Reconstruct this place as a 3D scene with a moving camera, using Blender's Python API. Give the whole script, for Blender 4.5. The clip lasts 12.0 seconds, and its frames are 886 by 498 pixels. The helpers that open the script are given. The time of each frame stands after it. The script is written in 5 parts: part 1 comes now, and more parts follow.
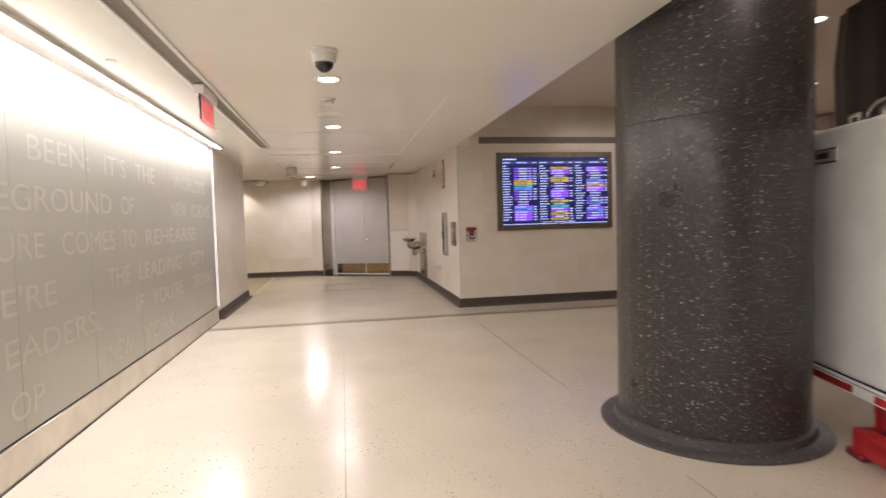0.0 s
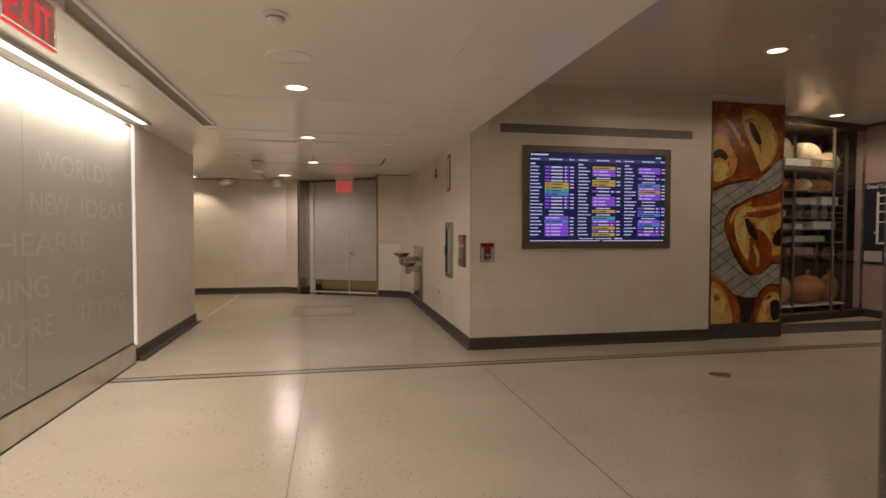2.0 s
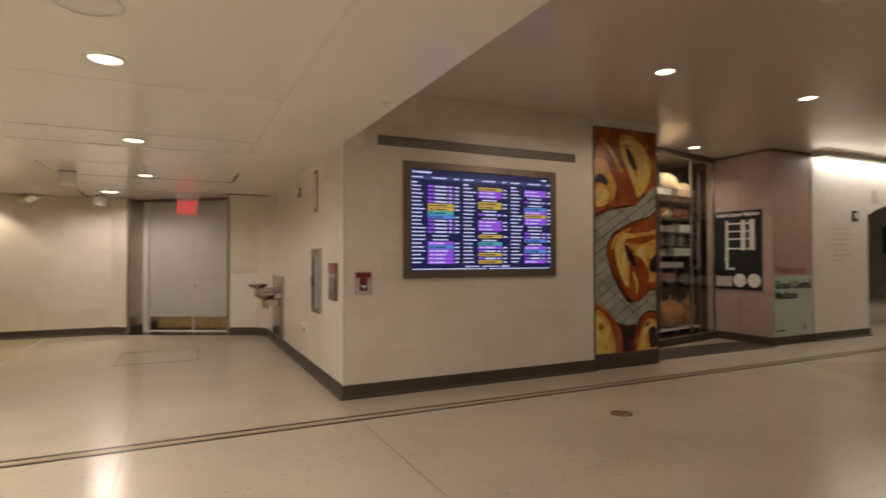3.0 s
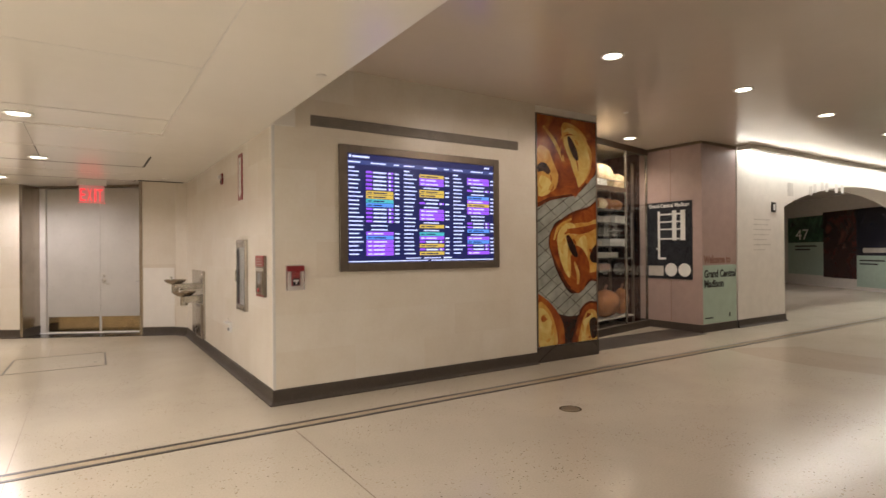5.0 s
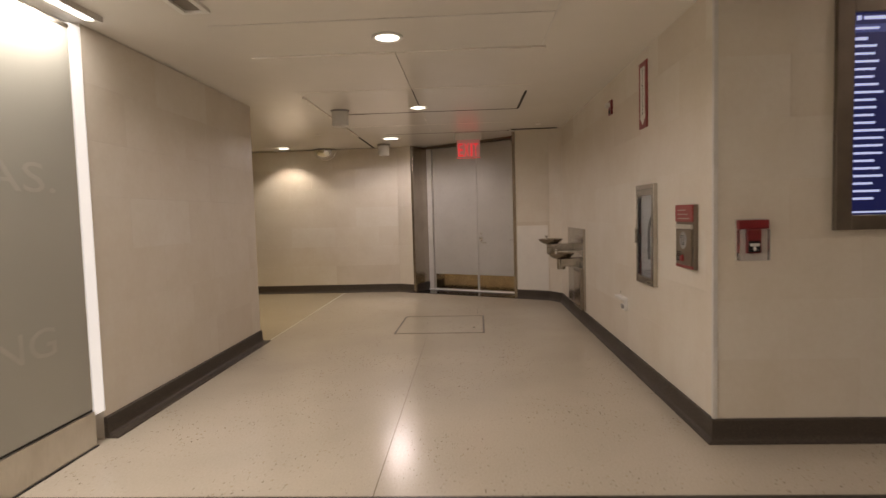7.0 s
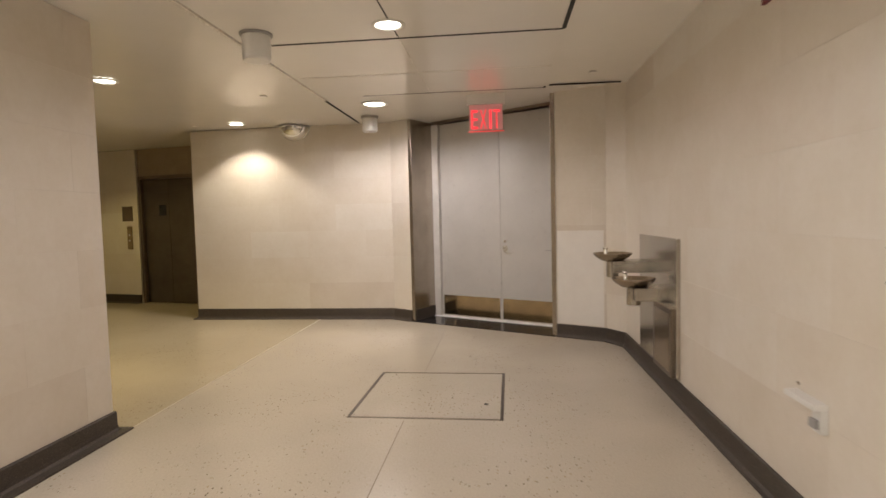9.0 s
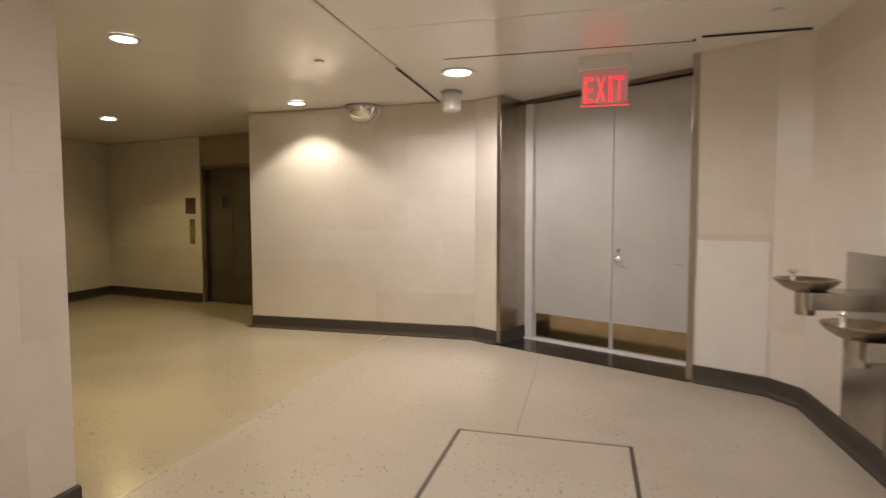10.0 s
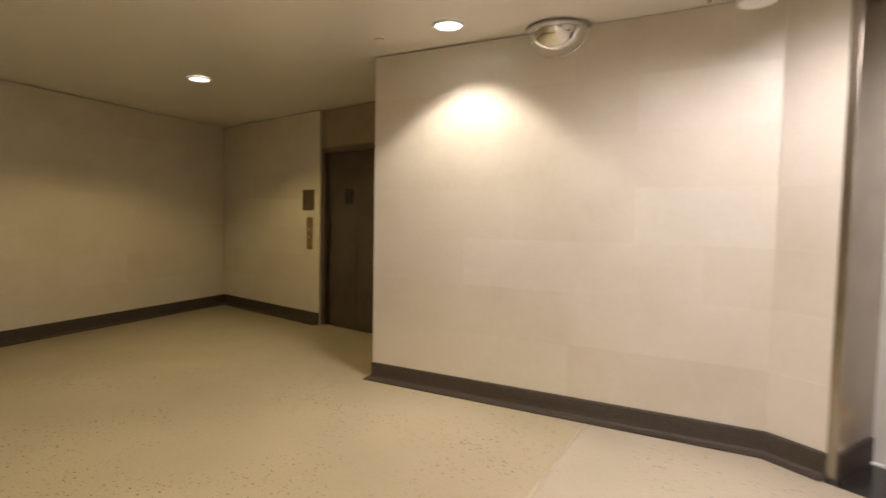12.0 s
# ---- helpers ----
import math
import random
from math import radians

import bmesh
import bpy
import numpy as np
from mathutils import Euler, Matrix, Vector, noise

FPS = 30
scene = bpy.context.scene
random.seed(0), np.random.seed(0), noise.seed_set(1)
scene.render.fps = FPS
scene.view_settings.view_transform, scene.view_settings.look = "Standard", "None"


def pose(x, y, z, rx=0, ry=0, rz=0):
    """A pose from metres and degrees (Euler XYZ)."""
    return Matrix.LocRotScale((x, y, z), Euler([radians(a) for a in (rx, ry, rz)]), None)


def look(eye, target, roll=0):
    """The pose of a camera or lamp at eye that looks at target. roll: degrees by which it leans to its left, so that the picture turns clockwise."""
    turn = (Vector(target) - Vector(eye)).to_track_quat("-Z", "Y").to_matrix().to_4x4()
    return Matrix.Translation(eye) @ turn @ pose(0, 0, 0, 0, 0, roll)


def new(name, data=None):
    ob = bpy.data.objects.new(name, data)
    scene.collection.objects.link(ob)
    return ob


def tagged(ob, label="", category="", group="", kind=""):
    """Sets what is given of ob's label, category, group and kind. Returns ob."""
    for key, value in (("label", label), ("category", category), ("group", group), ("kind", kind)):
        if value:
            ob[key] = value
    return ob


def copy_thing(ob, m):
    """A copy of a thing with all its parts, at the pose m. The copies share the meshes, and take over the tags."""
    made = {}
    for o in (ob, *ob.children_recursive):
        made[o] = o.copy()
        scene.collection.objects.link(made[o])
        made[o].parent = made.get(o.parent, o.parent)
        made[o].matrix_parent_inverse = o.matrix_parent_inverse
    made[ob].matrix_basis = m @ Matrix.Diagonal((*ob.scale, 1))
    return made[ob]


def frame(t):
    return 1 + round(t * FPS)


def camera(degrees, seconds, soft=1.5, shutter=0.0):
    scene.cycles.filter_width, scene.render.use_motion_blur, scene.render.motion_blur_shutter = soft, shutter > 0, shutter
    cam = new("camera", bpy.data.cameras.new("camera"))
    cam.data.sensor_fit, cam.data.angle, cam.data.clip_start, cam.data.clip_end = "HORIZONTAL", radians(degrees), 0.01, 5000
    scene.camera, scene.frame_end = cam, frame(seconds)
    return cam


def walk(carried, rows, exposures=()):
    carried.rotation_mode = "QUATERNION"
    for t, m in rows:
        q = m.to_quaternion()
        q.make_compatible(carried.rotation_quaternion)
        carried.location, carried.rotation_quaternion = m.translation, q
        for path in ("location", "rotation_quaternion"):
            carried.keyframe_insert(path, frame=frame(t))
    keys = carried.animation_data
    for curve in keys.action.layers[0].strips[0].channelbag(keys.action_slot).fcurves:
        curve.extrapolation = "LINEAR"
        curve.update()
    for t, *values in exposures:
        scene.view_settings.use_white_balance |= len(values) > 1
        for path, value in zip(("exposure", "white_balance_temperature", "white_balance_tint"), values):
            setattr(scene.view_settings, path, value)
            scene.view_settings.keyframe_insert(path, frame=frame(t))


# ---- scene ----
cam = camera(77.6, 12.0, soft=1.5, shutter=0.35)
PATH = [
    (0, (-0.358, -0.93, 1.522), (0.0, 1.035, 1.416), -1.6),
    (0.5, (-0.277, -0.325, 1.5), (-0.101, 1.662, 1.351), -0.2),
    (1, (-0.271, 0.256, 1.522), (-0.078, 2.237, 1.329), -0.2),
    (1.5, (-0.184, 0.871, 1.547), (0.088, 2.849, 1.435), 0.0),
    (2, (-0.131, 1.484, 1.53), (0.266, 3.443, 1.465), 0.1),
    (2.5, (-0.048, 2.07, 1.559), (0.417, 4.015, 1.545), -0.2),
    (3, (-0.010, 2.473, 1.527), (0.858, 4.274, 1.562), -0.1),
    (3.5, (0.075, 2.645, 1.550), (1.182, 4.311, 1.577), -0.5),
    (3.7, (0.068, 2.720, 1.555), (1.220, 4.354, 1.591), -0.6),
    (5.3, (0.070, 2.970, 1.500), (1.100, 4.686, 1.482), -0.4),
    (5.5, (0.03, 3.127, 1.486), (0.748, 4.993, 1.439), -0.7),
    (6, (0.049, 3.602, 1.466), (0.221, 5.591, 1.34), -1.4),
    (6.5, (0.07, 4.226, 1.449), (0.042, 6.222, 1.325), -1.9),
    (8.3, (0.296, 6.844, 1.489), (0.156, 8.835, 1.365), -1.3),
    (8.5, (0.282, 7.129, 1.455), (0.142, 9.12, 1.328), -1.0),
    (9, (0.305, 7.84, 1.431), (0.095, 9.825, 1.315), -1.4),
    (9.5, (0.192, 8.541, 1.416), (-0.179, 10.501, 1.275), 0.3),
    (10, (-0.003, 9.219, 1.453), (-0.494, 11.154, 1.332), -0.1),
    (10.5, (-0.327, 9.859, 1.44), (-0.986, 11.744, 1.334), 1.0),
    (11, (-0.653, 10.45, 1.433), (-1.297, 12.339, 1.318), 1.1),
    (11.5, (-0.997, 11.095, 1.476), (-1.695, 12.967, 1.373), 1.5),
    (12, (-1.405, 11.665, 1.423), (-2.354, 13.422, 1.31), 1.0),
]
EXPOSURES = [(0.0, -0.12, 6100, 14), (0.5, -0.66, 6700, 14), (1.0, -0.9, 6700, 15), (1.5, -1.0, 6900, 16), (2.0, -1.0, 7000, 16), (2.5, -0.85, 7100, 14), (3.0, -0.6, 7100, 11), (3.5, -0.12, 7100, 10), (5.3, 0.12, 6300, 10), (5.5, 0.15, 6200, 10), (6.0, -0.35, 6400, 12), (6.5, -0.85, 6800, 14), (8.5, -0.25, 6500, 10), (9.0, -0.13, 6400, 10), (9.5, -0.13, 6350, 10), (10.5, -0.08, 6300, 10), (11.5, 0.08, 6350, 10), (12.0, 0.07, 6350, 10)]
walk(cam, [(t, look(eye, target, roll)) for t, eye, target, roll in PATH], EXPOSURES)

# ---------------------------------------------------------------- world and large lights
world = bpy.data.worlds.new("world")
scene.world = world
world.use_nodes = True
world.node_tree.nodes["Background"].inputs[0].default_value = (0.02, 0.018, 0.015, 1)
world.node_tree.nodes["Background"].inputs[1].default_value = 0.3

CEIL = 2.77        # corridor and lobby ceiling
DOOR_RISE = 0.055  # rise of the ceiling to the east side of the double door
HALL = 3.45        # hall ceiling
WARM = (1.0, 0.825, 0.69)
AMBER = (1.0, 0.77, 0.31)
CREAMY = (1.0, 0.87, 0.72)
WHITE = (1.0, 0.885, 0.86)


def spot(x, y, z, watts, colour, cone=130, blend=0.6, size=0.13):
    d = bpy.data.lights.new("downlight_lamp", "SPOT")
    d.energy, d.color, d.spot_size, d.spot_blend, d.shadow_soft_size = watts, colour, radians(cone), blend, size
    ob = new("downlight_lamp", d)
    ob.matrix_world = pose(x, y, z)
    return ob


def strip_lamp(name, eye, target, length, width, watts, colour):
    d = bpy.data.lights.new(name, "AREA")
    d.shape, d.size, d.size_y, d.energy, d.color = "RECTANGLE", length, width, watts, colour
    ob = new(name, d)
    ob.matrix_world = look(eye, target)
    return ob


# First two carry the row on out of view, added to brighten the cart.
CORRIDOR_LIGHTS = [(-0.43, -3.2), (-0.43, -0.8), (-0.43, 1.6), (-0.43, 4.02), (-0.42, 6.44), (-0.43, 9.04), (-0.44, 11.65), (-1.14, 14.26)]
LOBBY_LIGHTS = [(-3.27, 15.14), (-3.33, 12.69), (-6.25, 15.43)]
# The last, at (2.1, 0.9), is an unseen lamp added for cart and column.
HALL_LIGHTS = [(4.5, 6.56), (6.8, 6.5), (9.15, 6.56), (11.6, 6.6), (14.1, 6.7), (16.6, 6.7), (4.46, 4.0), (6.9, 4.0), (9.3, 4.0), (2.1, 0.9)]
ALCOVE_LIGHTS = [(8.05, 9.16)]
for x, y in CORRIDOR_LIGHTS:
    spot(x, y, CEIL - 0.02, 205 if y > 12 else 72 if y > 10 else 86 if y > 8 else 46 if y > 5 else 42 if y > 3 else 25 if y > 0 else 55, WHITE if y > 8 else WARM, 175 if y > 12 else 170 if y > 8 else 160, 0.5, 0.24)
for x, y in LOBBY_LIGHTS:
    spot(x, y, CEIL - 0.02, 112 if x > -5 else 80, CREAMY if y > 15.1 and x > -5 else AMBER, 118 if x > -5 else 142, 0.35)
for x, y in HALL_LIGHTS:
    spot(x, y, HALL - 0.02, 100 if x < 5 and y > 5 else 52 if y > 5 else 52 if y < 2 else 16, WARM, 172, 0.35)
for x, y in ALCOVE_LIGHTS:
    spot(x, y, HALL - 0.03, 20, WARM, 110)

# ---------------------------------------------------------------- materials


def mat(name):
    m = bpy.data.materials.new(name)
    m.use_nodes = True
    nt = m.node_tree
    return m, nt, nt.nodes["Principled BSDF"]


def link(nt, a, b):
    nt.links.new(a, b)


def node(nt, kind, **values):
    n = nt.nodes.new(kind)
    for k, v in values.items():
        n.inputs[k.replace("_", " ")].default_value = v
    return n


def ramp(nt, fac, stops):
    r = nt.nodes.new("ShaderNodeValToRGB")
    while len(r.color_ramp.elements) < len(stops):
        r.color_ramp.elements.new(0.5)
    for e, (p, c) in zip(r.color_ramp.elements, stops):
        e.position, e.color = p, (*c, 1)
    link(nt, fac, r.inputs[0])
    return r.outputs[0]


def mix(nt, a, b, fac, mode="MIX"):
    m = nt.nodes.new("ShaderNodeMix")
    m.data_type, m.blend_type = "RGBA", mode
    for sock, v in ((m.inputs[0], fac), (m.inputs[6], a), (m.inputs[7], b)):
        if isinstance(v, (int, float)):
            sock.default_value = v
        elif isinstance(v, tuple):
            sock.default_value = (*v, 1)
        else:
            link(nt, v, sock)
    return m.outputs[2]


def world_pos(nt):
    return nt.nodes.new("ShaderNodeNewGeometry").outputs["Position"]


def noisy(nt, vec, scale, detail=4.0, rough=0.55):
    n = node(nt, "ShaderNodeTexNoise", Scale=scale, Detail=detail, Roughness=rough)
    link(nt, vec, n.inputs["Vector"])
    return n.outputs[0]


def bump(nt, p, height, strength, distance):
    b = node(nt, "ShaderNodeBump", Strength=strength, Distance=distance)
    link(nt, height, b.inputs["Height"])
    link(nt, b.outputs[0], p.inputs["Normal"])


def plain(name, colour, rough=0.5, metal=0.0, vary=0.12, scale=6.0, grain=0.0, grain_scale=120.0, even=False):
    """A surface with soft variation of tone and roughness at two scales."""
    m, nt, p = mat(name)
    v = world_pos(nt)
    big, fine = noisy(nt, v, scale), noisy(nt, v, scale * 9, 3)
    dark = tuple(c * (1 - vary) for c in colour)
    light = tuple(min(1, c * (1 + vary)) for c in colour)
    c1 = ramp(nt, big, [(0.3, dark), (0.7, light)])
    c2 = ramp(nt, fine, [(0.3, (1 - vary * 0.5,) * 3), (0.7, (1, 1, 1))])
    link(nt, mix(nt, c1, c2, 1.0, "MULTIPLY"), p.inputs["Base Color"])
    p.inputs["Metallic"].default_value = metal
    r = ramp(nt, fine, [(0.3, (max(0, rough - 0.06),) * 3), (0.7, (min(1, rough + 0.06),) * 3)])
    p.inputs["Roughness"].default_value = rough
    if not even:
        link(nt, r, p.inputs["Roughness"])
    if grain:
        bump(nt, p, noisy(nt, v, grain_scale, 3), grain, 0.002)
    return m


def glowing(name, colour, strength, base=None):
    m, nt, p = mat(name)
    p.inputs["Base Color"].default_value = (*(base or (0.05, 0.05, 0.05)), 1)
    p.inputs["Emission Color"].default_value = (*colour, 1)
    p.inputs["Emission Strength"].default_value = strength
    p.inputs["Roughness"].default_value = 0.35
    return m


def terrazzo_material(name, ground, chips=1.0, rough=0.2):
    m, nt, p = mat(name)
    v = world_pos(nt)
    blotch = noisy(nt, v, 0.9, 3)
    c = ramp(nt, blotch, [(0.3, tuple(g * 0.93 for g in ground)), (0.7, tuple(g * 1.05 for g in ground))])
    speck = noisy(nt, v, 70, 2)
    c = mix(nt, c, ramp(nt, speck, [(0.35, (0.94, 0.93, 0.91)), (0.65, (1.02, 1.01, 1.0))]), 1.0, "MULTIPLY")
    warp = mix(nt, v, node(nt, "ShaderNodeTexNoise", Scale=60.0).outputs[1], 0.006, "ADD")
    for scale, size, tone, share in ((42, 0.26, (0.11, 0.085, 0.055), 0.045), (75, 0.30, (0.26, 0.20, 0.14), 0.03), (30, 0.24, (0.40, 0.32, 0.22), 0.06)):
        vo = node(nt, "ShaderNodeTexVoronoi", Scale=scale, Randomness=1.0)
        vo.voronoi_dimensions = "2D"
        link(nt, warp, vo.inputs["Vector"])
        near = ramp(nt, vo.outputs["Distance"], [(size - 0.06, (1, 1, 1)), (size, (0, 0, 0))])
        some = nt.nodes.new("ShaderNodeSeparateColor")
        link(nt, vo.outputs["Color"], some.inputs[0])
        pick = ramp(nt, some.outputs[0], [(1 - share * chips, (0, 0, 0)), (1.005 - share * chips, (1, 1, 1))])
        patchy = ramp(nt, noisy(nt, v, 1.3, 3), [(0.42, (0.08,) * 3), (0.6, (1, 1, 1))])
        f = mix(nt, mix(nt, near, pick, 1.0, "MULTIPLY"), patchy, 1.0, "MULTIPLY")
        c = mix(nt, c, tone, f)
    link(nt, c, p.inputs["Base Color"])
    p.inputs["Roughness"].default_value = rough
    p.inputs["Specular IOR Level"].default_value = 0.28
    bump(nt, p, noisy(nt, v, 3.0, 3), 0.02, 0.004)
    return m


def slab_material():
    """Polished cream limestone; each slab has a tone of its own."""
    m, nt, p = mat("cream_limestone")
    v = world_pos(nt)
    rnd = nt.nodes.new("ShaderNodeObjectInfo").outputs["Random"]
    c = ramp(nt, rnd, [(0.0, (0.695, 0.635, 0.55)), (0.12, (0.73, 0.675, 0.59)), (0.75, (0.75, 0.70, 0.62)), (1.0, (0.77, 0.73, 0.66))])
    cloud = noisy(nt, v, 2.2, 5, 0.6)
    c = mix(nt, c, ramp(nt, cloud, [(0.3, (0.93, 0.91, 0.88)), (0.65, (1.0, 1.0, 1.0))]), 1.0, "MULTIPLY")
    vein = noisy(nt, v, 26, 4, 0.65)
    c = mix(nt, c, ramp(nt, vein, [(0.35, (0.975, 0.97, 0.96)), (0.6, (1.0, 1.0, 1.0))]), 1.0, "MULTIPLY")
    scuff = noisy(nt, v, 7.5, 6, 0.7)
    c = mix(nt, c, (0.42, 0.36, 0.29), ramp(nt, scuff, [(0.68, (0, 0, 0)), (0.8, (0.12,) * 3)]))
    link(nt, c, p.inputs["Base Color"])
    p.inputs["Roughness"].default_value = 0.33
    bump(nt, p, vein, 0.02, 0.002)
    return m


def granite_material(name, dark, fleck, amount, scale=46.0, rough=0.28, stretch=1.0, ragged=False):
    m, nt, p = mat(name)
    v = world_pos(nt)
    big = noisy(nt, v, 1.6, 5)
    c = ramp(nt, big, [(0.3, tuple(d * 0.9 for d in dark)), (0.7, tuple(d * 1.12 for d in dark))])
    fine = noisy(nt, v, 150, 2)
    c = mix(nt, c, ramp(nt, fine, [(0.35, (0.6,) * 3), (0.65, (1.35,) * 3)]), 1.0, "MULTIPLY")
    mp = nt.nodes.new("ShaderNodeMapping")
    mp.inputs["Scale"].default_value = (1, 1, stretch)
    warp = mix(nt, v, node(nt, "ShaderNodeTexNoise", Scale=14.0).outputs[1], 0.006, "ADD")
    link(nt, warp, mp.inputs["Vector"])
    vo = node(nt, "ShaderNodeTexVoronoi", Scale=scale, Randomness=1.0)
    link(nt, mp.outputs[0], vo.inputs["Vector"])
    sep = nt.nodes.new("ShaderNodeSeparateColor")
    link(nt, vo.outputs["Color"], sep.inputs[0])
    size = nt.nodes.new("ShaderNodeMapRange")
    size.inputs["To Min"].default_value, size.inputs["To Max"].default_value = 0.35, 1.5
    link(nt, sep.outputs[1], size.inputs[0])
    grown = nt.nodes.new("ShaderNodeMath")
    grown.operation = "DIVIDE"
    link(nt, vo.outputs["Distance"], grown.inputs[0])
    link(nt, size.outputs[0], grown.inputs[1])
    near = ramp(nt, grown.outputs[0], [(0.26, (1, 1, 1)), (0.33, (0, 0, 0))])
    pick = ramp(nt, sep.outputs[0], [(1 - amount, (0, 0, 0)), (1 - amount + 0.02, (1, 1, 1))])
    lit = mix(nt, near, pick, 1.0, "MULTIPLY")
    if ragged:
        lit = mix(nt, lit, ramp(nt, noisy(nt, v, 95, 3, 0.7), [(0.42, (0, 0, 0)), (0.60, (1, 1, 1))]), 1.0, "MULTIPLY")
        dots = node(nt, "ShaderNodeTexVoronoi", Scale=scale * 3.4, Randomness=1.0)
        link(nt, v, dots.inputs["Vector"])
        dsep = nt.nodes.new("ShaderNodeSeparateColor")
        link(nt, dots.outputs["Color"], dsep.inputs[0])
        dpick = ramp(nt, dsep.outputs[0], [(0.80, (0, 0, 0)), (0.82, (1, 1, 1))])
        dnear = ramp(nt, dots.outputs["Distance"], [(0.22, (0.7,) * 3), (0.34, (0, 0, 0))])
        c = mix(nt, c, fleck, mix(nt, dnear, dpick, 1.0, "MULTIPLY"))
    c = mix(nt, c, fleck, lit)
    link(nt, c, p.inputs["Base Color"])
    link(nt, ramp(nt, big, [(0.3, (rough - 0.05,) * 3), (0.7, (rough + 0.1,) * 3)]), p.inputs["Roughness"])
    bump(nt, p, fine, 0.08, 0.002)
    return m


def brushed_material(name, colour, rough=0.3, stretch=(1, 1, 40)):
    m, nt, p = mat(name)
    mp = nt.nodes.new("ShaderNodeMapping")
    mp.inputs["Scale"].default_value = stretch
    link(nt, world_pos(nt), mp.inputs["Vector"])
    n = noisy(nt, mp.outputs[0], 9, 4)
    smear = noisy(nt, world_pos(nt), 3.2, 4)
    c = ramp(nt, n, [(0.3, tuple(k * 0.85 for k in colour)), (0.7, colour)])
    link(nt, mix(nt, c, ramp(nt, smear, [(0.3, (0.8, 0.79, 0.77)), (0.7, (1, 1, 1))]), 1.0, "MULTIPLY"), p.inputs["Base Color"])
    p.inputs["Metallic"].default_value = 1.0
    p.inputs["Roughness"].default_value = rough
    bump(nt, p, n, 0.05, 0.001)
    return m


def print_material(name, stops, scale=4.0, warp=1.5):
    """Printed food picture: tones that flow from noise."""
    m, nt, p = mat(name)
    v = world_pos(nt)
    n = node(nt, "ShaderNodeTexNoise", Scale=scale, Detail=5.0, Roughness=0.6, Distortion=warp)
    link(nt, v, n.inputs["Vector"])
    link(nt, ramp(nt, n.outputs[0], stops), p.inputs["Base Color"])
    p.inputs["Roughness"].default_value = 0.25
    return m


FLOOR = terrazzo_material("cream_terrazzo", (0.555, 0.505, 0.422), rough=0.2)
ROSE = terrazzo_material("rose_terrazzo", (0.50, 0.44, 0.365), 1.2, 0.2)
HATCH = terrazzo_material("hatch_terrazzo", (0.555, 0.51, 0.43), rough=0.2)
STONE = slab_material()
PAINT = plain("ceiling_paint", (0.86, 0.83, 0.775), 0.18, vary=0.03, scale=0.7, even=True)
# Browner than PAINT: the hall ceiling's dimmer, warmer light put into its colour.
HALLPAINT = plain("dimmed_tan_ceiling", (0.64, 0.56, 0.47), 0.15, vary=0.03, scale=0.7, even=True)
BACK = plain("joint_mortar", (0.66, 0.60, 0.52), 0.7)
WPAINT = plain("white_wall_paint", (0.78, 0.75, 0.70), 0.5, vary=0.04)
GRANITE = granite_material("grey_granite", (0.058, 0.045, 0.034), (0.12, 0.098, 0.076), 0.15, 120, 0.58)
COLUMN = granite_material("black_fleck_granite", (0.031, 0.027, 0.025), (0.48, 0.47, 0.45), 0.27, 46, 0.30, 1.7, True)
FOOT = granite_material("column_foot_granite", (0.06, 0.056, 0.055), (0.3, 0.3, 0.3), 0.1, 60, 0.42)
STEEL = brushed_material("brushed_steel", (0.58, 0.545, 0.49), 0.26)
JAMBSTEEL = brushed_material("satin_jamb_steel", (0.54, 0.485, 0.42), 0.27)
PALESTEEL = brushed_material("pale_brushed_steel", (0.80, 0.76, 0.70), 0.34, (1, 30, 1))
DARKSTEEL = brushed_material("dark_bronze_steel", (0.30, 0.25, 0.20), 0.36)
CHROME = plain("chrome", (0.85, 0.85, 0.84), 0.08, 1.0, 0.03)
BRASS = plain("kick_plate_bronze", (0.42, 0.335, 0.215), 0.13, 1.0, 0.15)
GREYDOOR = plain("grey_door_paint", (0.545, 0.525, 0.495), 0.33, vary=0.05, scale=2.0, grain=0.05)
FRAMEPAINT = plain("pale_frame_paint", (0.66, 0.64, 0.61), 0.4, vary=0.06)
DARKGAP = plain("dark_gap", (0.03, 0.027, 0.023), 0.8)
BROWNFRAME = plain("brown_metal_frame", (0.20, 0.165, 0.13), 0.4, 0.6)
VENTGREY = plain("grey_vent_metal", (0.22, 0.195, 0.165), 0.5, 0.2)
WHITEPLASTIC = plain("white_plastic", (0.78, 0.77, 0.74), 0.4, vary=0.04)
GREYPLASTIC = plain("grey_plastic", (0.33, 0.32, 0.31), 0.45)
BLACKPLASTIC = plain("black_plastic", (0.02, 0.02, 0.022), 0.25)
REDPAINT = plain("red_paint", (0.27, 0.025, 0.025), 0.35, vary=0.15)
DARKRED = plain("dark_red_plastic", (0.21, 0.018, 0.02), 0.35)
PINK = plain("dusty_pink_panel", (0.43, 0.32, 0.29), 0.4, vary=0.05)
MINT = plain("pale_mint_panel", (0.43, 0.56, 0.48), 0.35, vary=0.05)
POSTER = plain("black_poster", (0.022, 0.024, 0.03), 0.3, vary=0.3)
PAPER = plain("white_print", (0.78, 0.78, 0.75), 0.5, vary=0.05)
GREYPRINT = plain("grey_print", (0.50, 0.47, 0.42), 0.5)
BLACKPRINT = plain("black_print", (0.012, 0.012, 0.012), 0.6)
# Pale tone for the painted corner highlight and for ceiling seams.
PALEEDGE = plain("pale_edge_and_seam", (0.82, 0.78, 0.71), 0.25, vary=0.05)
BROWNPRINT = plain("brown_print", (0.28, 0.14, 0.10), 0.5)
